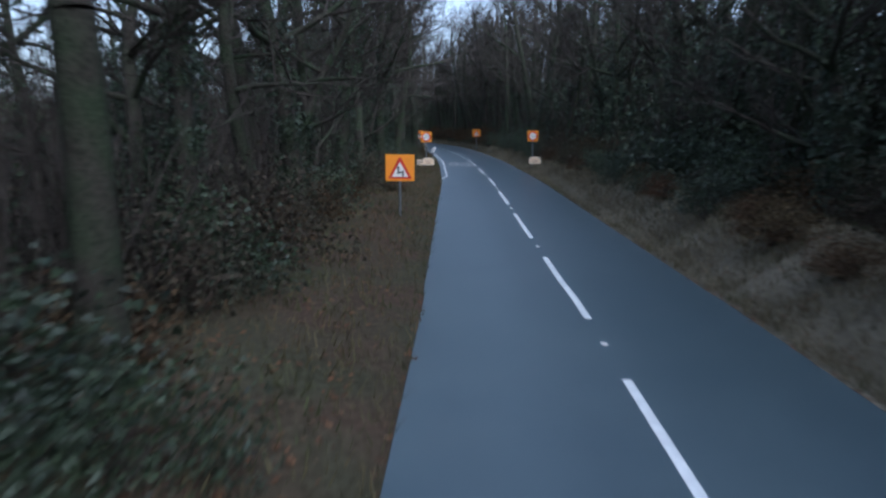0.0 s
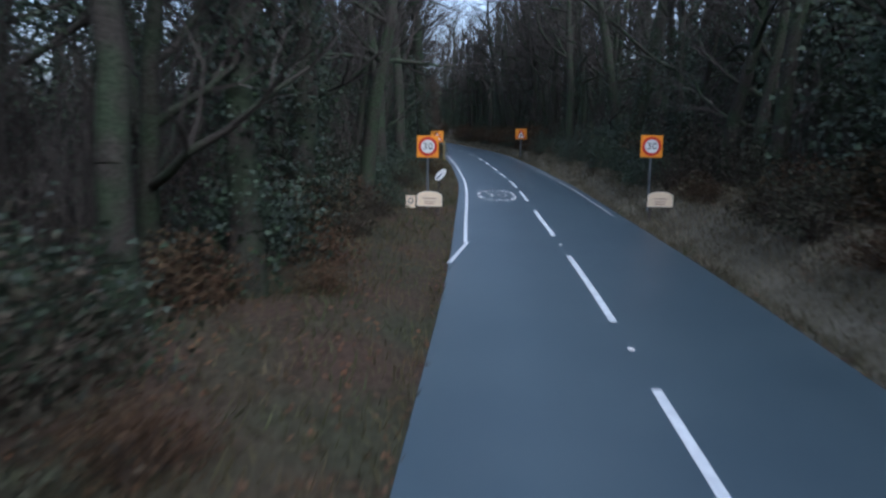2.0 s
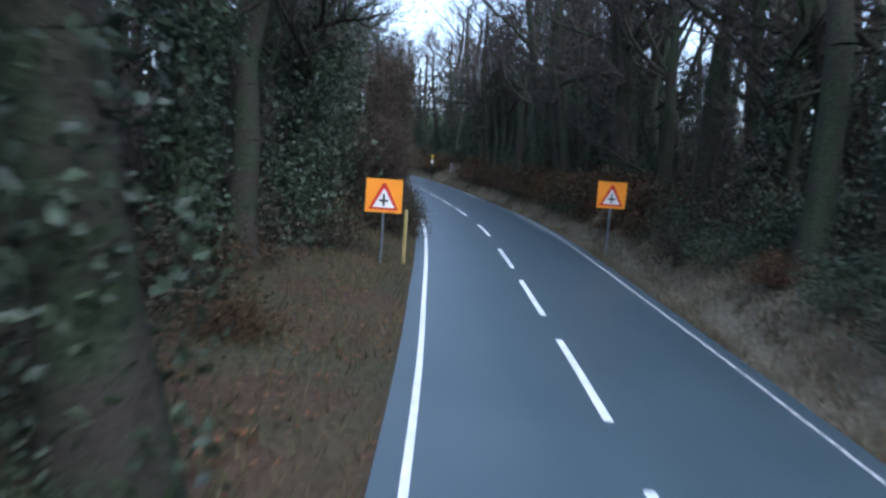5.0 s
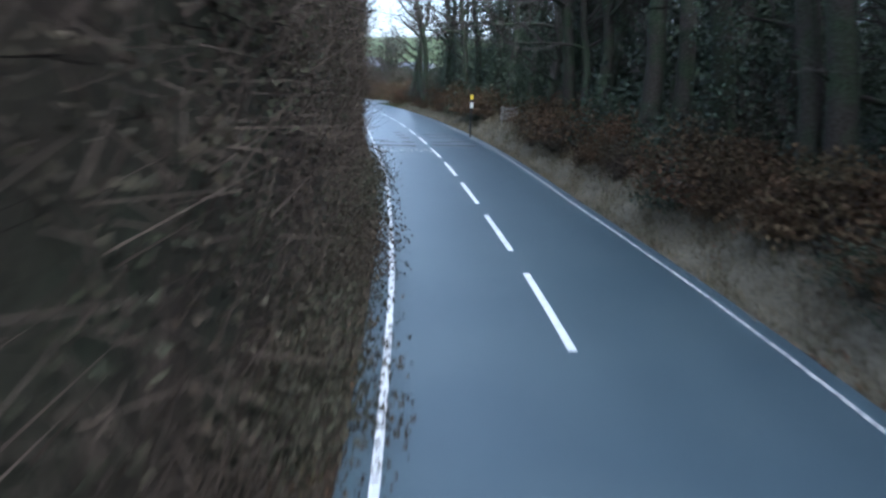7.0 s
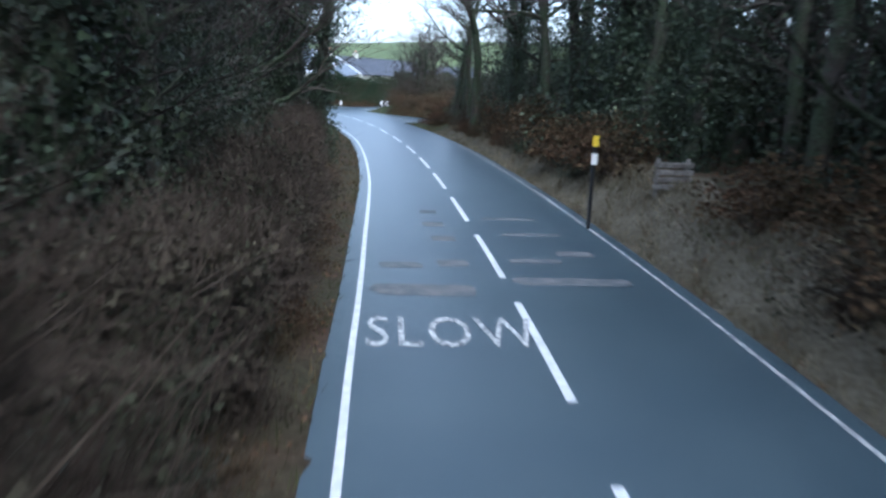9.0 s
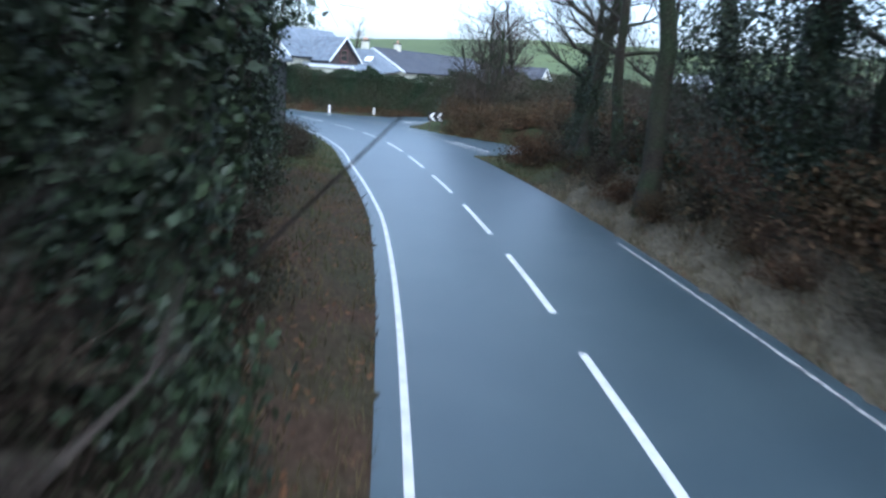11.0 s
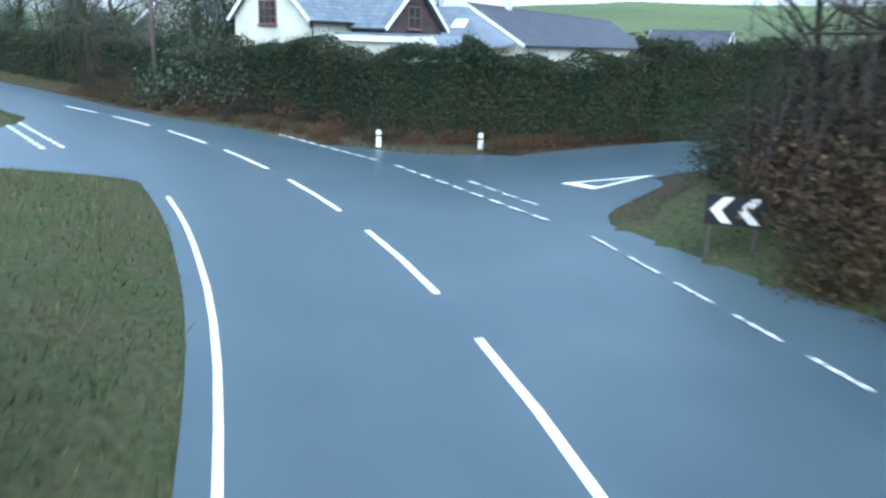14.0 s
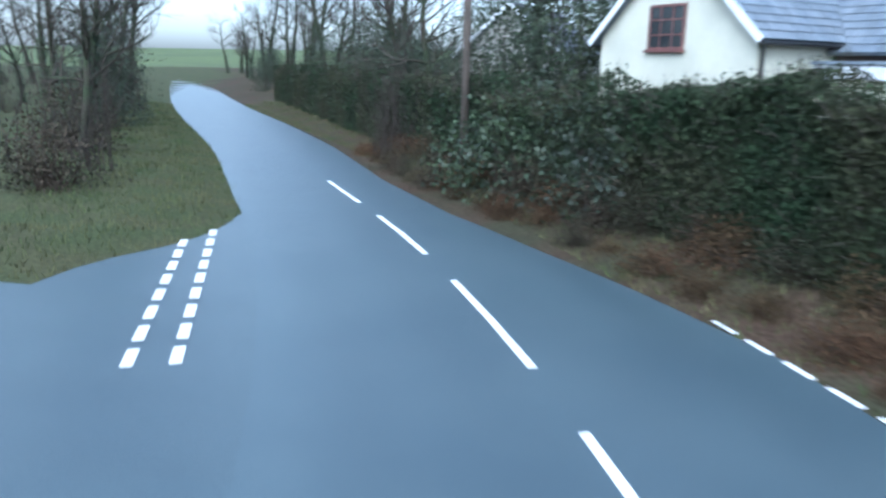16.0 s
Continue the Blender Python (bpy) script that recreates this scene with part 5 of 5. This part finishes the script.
# ---- clipped hedge round the corner ----
def hedge(pts, high, deep, per_metre, seed, name="hedge", material=HEDGE, size=0.07, label="tall clipped green hedge with brown patches along the road", twigs=0, ramp=False, wild=0.0):
    line = Line(pts)
    r = random.Random(seed)
    L = line.s[-1]

    def spot():
        s_ = r.uniform(0, L)
        if r.random() < 0.05:
            s_ = abs(r.gauss(0, 0.3)) if r.random() < 0.5 else L - abs(r.gauss(0, 0.3))
        u = r.random()
        hh = high * (0.45 + 0.55 * min(1.0, s_ / 3.0, (L - s_) / 3.0) if ramp else 1.0) * (1 + (0.06 + wild * 0.16) * math.sin(s_ * 0.9) + (0.05 + wild * 0.1) * math.sin(s_ * 2.3 + 1))
        dd = deep * (1 + 0.12 * math.sin(s_ * 1.7 + 2) + 0.08 * math.sin(s_ * 4.1) - wild * 0.12 * r.random())
        if u < 0.45:
            z = hh * r.random() ** 0.9
            o = dd / 2 - abs(r.gauss(0, 0.17 + 0.25 * wild)) - wild * 0.35 * max(0, math.sin(z * 2.1 + s_ * 1.3) * math.sin(s_ * 2.7 - z))
        elif u < 0.6:
            o, z = -dd / 2 + abs(r.gauss(0, 0.16)), hh * r.random()
        else:
            o, z = r.uniform(-dd / 2, dd / 2), hh * (1 - abs(r.gauss(0, 0.1))) + (r.random() < 0.06) * r.uniform(0, 0.3)
        x, y, _, _ = line.at(s_, -o)
        return x, y, z

    cs = [spot() for _ in range(int(L * per_metre))]
    base = height(np.array([c[0] for c in cs]), np.array([c[1] for c in cs]))
    v, f = [], []
    leaf_cards(v, f, [Vector((c[0], c[1], c[2] + b + 0.05)) for c, b in zip(cs, base)], size, r)
    h = empty(name)
    from_arrays("foliage", v, f, material, h)
    if twigs:
        v, f = [], []
        for c, b in zip(cs[:int(L * twigs)], base):
            p = Vector((c[0], c[1], c[2] + b))
            blade(v, f, p, p + Vector((r.gauss(0, 0.22), r.gauss(0, 0.22), r.uniform(-0.1, 0.5))) * (1 + 0.6 * wild), 0.009)
        from_arrays("bare_growth", v, f, DRY_STEM if wild > 0.5 else TWIG, h, label="thin bare twigs")
    core = 0.72 if wild > 0.5 else 0.9
    bm = bmesh.new()
    prev = None
    for s_ in np.arange(2.4 if ramp else 0.15, L - (2.3 if ramp else 0.05), 0.7):
        row = []
        for o, z in ((-deep * 0.3, 0.0), (-deep * 0.22, high * core), (deep * 0.22, high * core), (deep * 0.3, 0.0)):
            x, y, _, _ = line.at(s_, -o)
            row.append(bm.verts.new((x, y, gz(x, y) - 0.1 + z)))
        if prev:
            for k in range(3):
                bm.faces.new((prev[k], prev[k + 1], row[k + 1], row[k]))
        else:
            bm.faces.new(row)
        prev = row
    bm.faces.new(prev[::-1])
    bmesh.ops.recalc_face_normals(bm, faces=bm.faces)
    part("inner_growth", bm, material, h, "dense dark inner branches")
    return tagged(h, label, "hedge")


hedge([(-15, 227), (-28, 213.6), (-35.4, 206.2)], 3.9, 1.7, 3000, 36, size=0.055, twigs=180, wild=0.08)
hedge([(-35.2, 206.4), (-38.8, 202.3), (-41.3, 200.5)], 3.1, 1.6, 3800, 31, size=0.05, twigs=180, wild=0.08)
hedge([(-40.7, 200.8), (-42.4, 200.15), (-44.6, 200.0), (-47.8, 201.6), (-52.3, 203.4)], 3.0, 1.6, 4200, 35, size=0.05, twigs=200, wild=0.08)
hedge([(-52.0, 203.3), (-60, 206.2), (-72, 211.2), (-87, 217.9), (-105, 225.8)], 2.7, 1.7, 1300, 32, size=0.06, twigs=160, wild=0.25)
hedge([main_at(s_, -4.2)[:2] for s_ in (151, 148, 142, 136, 130, 126, 122)], 5.6, 1.7, 2300, 33, "overgrown_hedge", BRAMBLE, 0.042,
      "tall overgrown brown hedge leaning over the road edge", 1100, True, 1.0)
hedge([main_at(s_, -4.6 - margin(s_, -1))[:2] for s_ in (186, 182, 177, 170, 162, 153)], 1.6, 1.9, 1300, 34, "overgrown_hedge", BRAMBLE, 0.055,
      "overgrown brown hedge beside the white edge line", 600, True, 1.0)
for k in range(27):
    s_ = 123.5 + 1.0 * k + rng.uniform(-0.3, 0.3)
    x, y, _, _ = main_at(s_, -3.55 - rng.uniform(0, 0.15))
    plant(BRAMBLE_BUSH, x, y, rng, 0.65, 0.85)
for k in range(22):
    s_ = 153 + 1.6 * k + rng.uniform(-0.5, 0.5)
    x, y, _, _ = main_at(s_, -3.75 - margin(s_, -1) * 0.8 - rng.uniform(0, 0.3))
    plant(rng.choice((FERN, BRAMBLE_BUSH, FERN)), x, y, rng, 0.4, 0.65)
for k in range(26):
    s_ = 229 + k * 1.3 + rng.uniform(-0.4, 0.4)
    x, y, _, _ = main_at(s_, right_edge(s_) + rng.uniform(0.8, 1.3))
    if clear_of_roads(x, y, 0.35):
        plant(rng.choice((FERN, FERN, BRAMBLE_BUSH)), x, y, rng, 0.35, 0.6)
    x, y, _, _ = main_at(s_ + 0.6, right_edge(s_) + rng.uniform(1.9, 2.6))
    if clear_of_roads(x, y, 0.7):
        plant(rng.choice((FERN, BRAMBLE_BUSH)), x, y, rng, 0.6, 0.85)
for x, y in ((-45.6, 198.95), (-44.3, 199.0), (-42.5, 199.0), (-41.6, 199.25), (-40.9, 199.75), (-39.3, 200.7), (-38.3, 201.3), (-37.3, 202.1), (-43.4, 199.3), (-40.3, 200.5)):
    plant(FERN, x, y, rng, 0.4, 0.6)
for k in range(14):
    s_ = 5 + k * 1.2
    x, y, _, _ = ARM_B.at(s_, -3.3)
    if clear_of_roads(x, y, 0.3):
        plant(FERN, x, y, rng, 0.5, 0.8)


# ---- grass and leaf litter along the verges ----
def scatter(name, n, s0, s1, lo, hi, sides, tall, wide, material, label, seed, flat=False):
    r = np.random.default_rng(seed)
    ss = r.uniform(s0, s1, n)
    oo = HALF + lo + (hi - lo) * r.random(n) ** 1.3
    oo *= np.where(r.random(n) < sides, 1, -1)
    X, Y, _, _ = MAIN.at(ss + S0, oo)
    e, _, _ = side_of(X, Y)
    keep = e > 0.02
    X, Y = X[keep], Y[keep]
    Z = height(X, Y)
    v, f = [], []
    a = r.uniform(0, 6.28, len(X))
    h_ = tall * r.uniform(0.5, 1.4, len(X))
    bend = r.normal(0, 0.45, (len(X), 2))
    w = wide * r.uniform(0.6, 1.4, len(X))
    for i in range(len(X)):
        dx, dy = math.cos(a[i]) * w[i], math.sin(a[i]) * w[i]
        x, y, z = X[i], Y[i], Z[i]
        k = len(v)
        if flat:
            v += [(x - dx, y - dy, z + 0.02), (x + dy * 0.6, y - dx * 0.6, z + 0.03), (x + dx, y + dy, z + 0.05), (x - dy * 0.6, y + dx * 0.6, z + 0.03)]
            f.append((k, k + 1, k + 2, k + 3))
        else:
            tx, ty = x + bend[i, 0] * h_[i], y + bend[i, 1] * h_[i]
            v += [(x - dx, y - dy, z - 0.02), (x + dx, y + dy, z - 0.02), (tx, ty, z + h_[i])]
            f.append((k, k + 1, k + 2))
    return tagged(from_arrays(name, v, f, material), label, "grass" if not flat else "leaves", kind="stuff")


scatter("verge_grass", 80000, -10, 205, 0.0, 3.4, 0.55, 0.2, 0.013, GRASS, "rough winter grass along the woodland verges", 41)
scatter("dry_verge_grass", 90000, -10, 200, 0.1, 2.8, 1.0, 0.19, 0.014, HAZED_GRASS, "pale dry winter grass, lightened for haze, at the foot of the bank", 44)
scatter("corner_grass", 60000, 200, 300, 0.0, 5.5, 0.4, 0.16, 0.014, GREEN_GRASS, "short green grass on the junction verges", 42)
scatter("leaf_litter", 40000, -10, 215, -0.1, 4.5, 0.6, 0.0, 0.06, LITTER, "brown fallen leaves on the banks", 43, True)


# ---- hedgerows and woods on the far hill ----
def far_row(name, pts, n, tall, material, seed):
    line = Line(pts)
    r = random.Random(seed)
    v, f = [], []
    cs = []
    for _ in range(n):
        s_ = r.uniform(0, line.s[-1])
        x, y, _, _ = line.at(s_, r.gauss(0, 1.2))
        cs.append((x, y, tall * r.random() ** 1.3 * (0.75 + 0.2 * math.sin(s_ * 0.11) + 0.15 * math.sin(s_ * 0.53))))
    b = height(np.array([c[0] for c in cs]), np.array([c[1] for c in cs]))
    leaf_cards(v, f, [Vector((c[0], c[1], c[2] + q)) for c, q in zip(cs, b)], 0.28, r)
    return tagged(from_arrays(name, v, f, material), "dark hedgerow of bare bushes across the hillside", "hedgerow", kind="stuff")


far_row("hill_hedgerow", [(-120, 330), (-20, 345), (60, 330), (140, 290)], 22000, 3.4, TWIG, 51)
far_row("hill_hedgerow", [(-60, 290), (0, 300), (60, 285), (110, 250), (130, 180)], 24000, 4.2, BRAMBLE, 52)
far_row("hill_hedgerow", [(40, 420), (70, 330), (90, 280)], 11000, 3.4, TWIG, 53)
far_row("hill_hedgerow", [(-15, 232), (15, 240), (45, 225), (70, 190)], 16000, 3.6, BRAMBLE, 54)

# ---- woods behind the village, to the west ----
for k in range(70):
    x, y = rng.uniform(-190, -68), rng.uniform(185, 290)
    if clear_of_roads(x, y, 4) and not (-64 < x < -30 and y < 260):
        plant(rng.choice(TREES + [THICKET, EVERGREEN]), x, y, rng, 0.6, 1.0)
for x, y, ob, k in ((-66, 194.5, BRAMBLE_BUSH, 1.3), (-68.5, 195.5, THICKET, 1.0), (-71, 197, TREES[1], 0.7), (-74, 197.5, BRAMBLE_BUSH, 1.5), (-78, 199.5, TREES[3], 0.9), (-82, 200.5, THICKET, 1.2),
                    (-86, 203, EVERGREEN, 1.1), (-92, 206, TREES[0], 0.8), (-97, 208, THICKET, 1.2), (-104, 211, TREES[2], 0.8), (-66.5, 189, BRAMBLE_BUSH, 1.4), (-72, 187, THICKET, 1.2)):
    plant(ob, x, y, rng, sc=k)


# ---- deep woods: trees that cannot be told apart, joined ----
def arrays(ob):
    me = ob.data
    co = np.empty(len(me.vertices) * 3)
    me.vertices.foreach_get("co", co)
    n_ = len(me.polygons)
    start = np.empty(n_, int)
    me.polygons.foreach_get("loop_start", start)
    return co.reshape(-1, 3), [tuple(p.vertices) for p in me.polygons]


def wood_mass(name, source, places, material, label):
    v, loops, starts, n_, at_ = [], [], [], 0, 0
    flat = []
    for co, fc in source:
        size = np.array([len(q) for q in fc])
        flat.append((np.concatenate([np.array(q) for q in fc]), np.r_[0, np.cumsum(size)[:-1]]))
    for x, y, k, turn, which in places:
        co = source[which][0]
        idx, st = flat[which]
        c, s_ = math.cos(turn) * k, math.sin(turn) * k
        z = gz(x, y) - 0.1
        v.append(np.stack([co[:, 0] * c - co[:, 1] * s_ + x, co[:, 0] * s_ + co[:, 1] * c + y, co[:, 2] * k + z], 1))
        loops.append(idx + n_)
        starts.append(st + at_)
        n_ += len(co)
        at_ += len(idx)
    v, loops, starts = np.concatenate(v), np.concatenate(loops), np.concatenate(starts)
    me = bpy.data.meshes.new(name)
    me.vertices.add(len(v))
    me.vertices.foreach_set("co", v.ravel())
    me.loops.add(len(loops))
    me.loops.foreach_set("vertex_index", loops.astype(np.int32))
    me.polygons.add(len(starts))
    me.polygons.foreach_set("loop_start", starts.astype(np.int32))
    me.update(calc_edges=True)
    me.validate()
    me.materials.append(material)
    return tagged(new(name, me), label, "woodland", kind="stuff")


def in_dip(x, y):
    """The open pasture between the junction and the far shed."""
    return abs(x + 26.5 - (y - 163) * 0.165) < 4.5


LIGHT = []
for sd, tl in ((61, 12.0), (62, 14.0), (63, 10.0), (71, 12.0), (72, 13.5), (73, 10.5)):
    t_ = bare_tree(sd, tl, 0, 0.3, 0.03, 0.0, 1)
    LIGHT.append({c.name.split(".")[0]: arrays(c) for c in t_.children})
    for c in list(t_.children):
        bpy.data.objects.remove(c)
    bpy.data.objects.remove(t_)
places = []
for k in range(100):
    s_ = rng.uniform(-30, 178)
    sgn = rng.choice((-1, 1))
    x, y, _, _ = main_at(s_, sgn * (HALF + rng.uniform(9, 46)))
    if clear_of_roads(x, y, 7) and not (x < -25 and y > 150):
        places.append((x, y, rng.uniform(0.8, 1.3), rng.uniform(0, 6.28), rng.randrange(3)))
for k in range(60):
    x, y = rng.uniform(-8, 60), rng.uniform(186, 262)
    if clear_of_roads(x, y, 5) and not in_dip(x, y):
        places.append((x, y, rng.uniform(0.35, 0.6), rng.uniform(0, 6.28), rng.randrange(3)))
for k in range(46):
    x, y, _, _ = main_at(rng.uniform(112, 192), HALF + rng.uniform(7, 26))
    if clear_of_roads(x, y, 5):
        places.append((x, y, rng.uniform(1.1, 1.5), rng.uniform(0, 6.28), rng.randrange(3)))
places += [(a, b, c, d, e + 3) for a, b, c, d, e in back_row]
wood_mass("deep_wood_trunks", [q["trunk"] for q in LIGHT], places, BARK, "dark bare trunks deep in the winter wood")
wood_mass("deep_wood_crowns", [q["crown"] for q in LIGHT], places, TWIG, "bare crowns deep in the winter wood")
brush = [arrays(THICKET.children[0])]
places = []
for k in range(130):
    s_ = rng.uniform(-30, 192)
    sgn = 1 if rng.random() < 0.6 else -1
    x, y, _, _ = main_at(s_, sgn * (HALF + rng.uniform(9, 32)))
    if clear_of_roads(x, y, 7) and not (x < -25 and y > 150):
        places.append((x, y, rng.uniform(1.1, 2.1), rng.uniform(0, 6.28), 0))
for k in range(150):
    x, y = rng.uniform(-22, 60), rng.uniform(187, 262)
    if clear_of_roads(x, y, 3.5) and not in_dip(x, y):
        places.append((x, y, rng.uniform(0.5, 0.9), rng.uniform(0, 6.28), 0))
wood_mass("deep_brush", brush, places, TWIG, "thin bare brushwood filling the wood")
under = [arrays(c) for c in BRAMBLE_BUSH.children if c.name.startswith("foliage")]
places = []
for k in range(60):
    s_ = rng.uniform(-30, 190)
    sgn = rng.choice((-1, 1, 1))
    x, y, _, _ = main_at(s_, sgn * (HALF + rng.uniform(9, 24)))
    if clear_of_roads(x, y, 7) and not (x < -25 and y > 150):
        places.append((x, y, rng.uniform(1.4, 2.6), rng.uniform(0, 6.28), 0))
for k in range(90):
    x, y = rng.uniform(-22, 60), rng.uniform(187, 262)
    if clear_of_roads(x, y, 3.5) and not in_dip(x, y):
        places.append((x, y, rng.uniform(0.7, 1.1), rng.uniform(0, 6.28), 0))
wood_mass("deep_undergrowth", under, places, BRAMBLE, "dark tangled undergrowth in the wood")

POLE = (-60.2, 205.2, 0.3)
# telegraph pole behind the stone cottage's hedge
pole = empty("telegraph_pole", pose(*POLE))
bm = bmesh.new()
cyl(bm, (0, 0, -0.3), (0, 0, 9.0), 0.14, 0.1, 12)
part("pole", bm, POLE_WOOD, pole, smooth=True)
bm = bmesh.new()
box(bm, -0.7, -0.06, 8.3, 0.7, 0.06, 8.42, 0.01)
part("crossarm", bm, POLE_WOOD, pole)
for dx in (-0.6, -0.25, 0.25, 0.6):
    bm = bmesh.new()
    cyl(bm, (dx, 0, 8.42), (dx, 0, 8.58), 0.04, 0.03, 8)
    part("insulator", bm, SIGN_WHITE, pole)
tagged(pole, "tall dark wooden telegraph pole among bare trees", "telegraph pole")

# rubble stones of the barn wall that faces the road
stone_meshes = []
for k in range(5):
    r = random.Random(90 + k)
    bm = bmesh.new()
    box(bm, -0.03, -0.5, -0.5, 0.045, 0.5, 0.5)
    for v_ in bm.verts:
        v_.co += Vector((r.uniform(-0.015, 0.015) if v_.co.x > 0 else 0, r.uniform(-0.07, 0.07), r.uniform(-0.07, 0.07)))
    me = bpy.data.meshes.new("stone")
    bm.to_mesh(me)
    bm.free()
    me.materials.append(STONE)
    stone_meshes.append(me)
wall6 = [c for c in h6.children if c.name.startswith("wall")][0]
r = random.Random(99)
z, laid, rest_v, rest_f = 0.12, 0, [], []
while z < 4.05 and laid < 900:
    hgt = r.uniform(0.14, 0.26)
    yy = r.uniform(0.0, 0.15)
    while yy < 10.6:
        wd = r.uniform(0.16, 0.5)
        m_ = pose(0, yy + wd / 2, z + hgt / 2 + r.uniform(-0.03, 0.03), r.uniform(-4, 4)) @ Matrix.Diagonal((1, wd - 0.03, hgt * r.uniform(0.75, 0.95), 1))
        me = r.choice(stone_meshes)
        if yy > 5.6 and z > 1.2 and laid < 300:
            st = new("stone", me)
            st.parent = wall6
            st.matrix_basis = m_
            laid += 1
        else:
            k = len(rest_v)
            rest_v += [m_ @ v_.co for v_ in me.vertices]
            rest_f += [tuple(k + i for i in p.vertices) for p in me.polygons]
        yy += wd
    z += hgt

tagged(from_arrays("rubble_facing", rest_v, rest_f, STONE, wall6), kind="stuff")
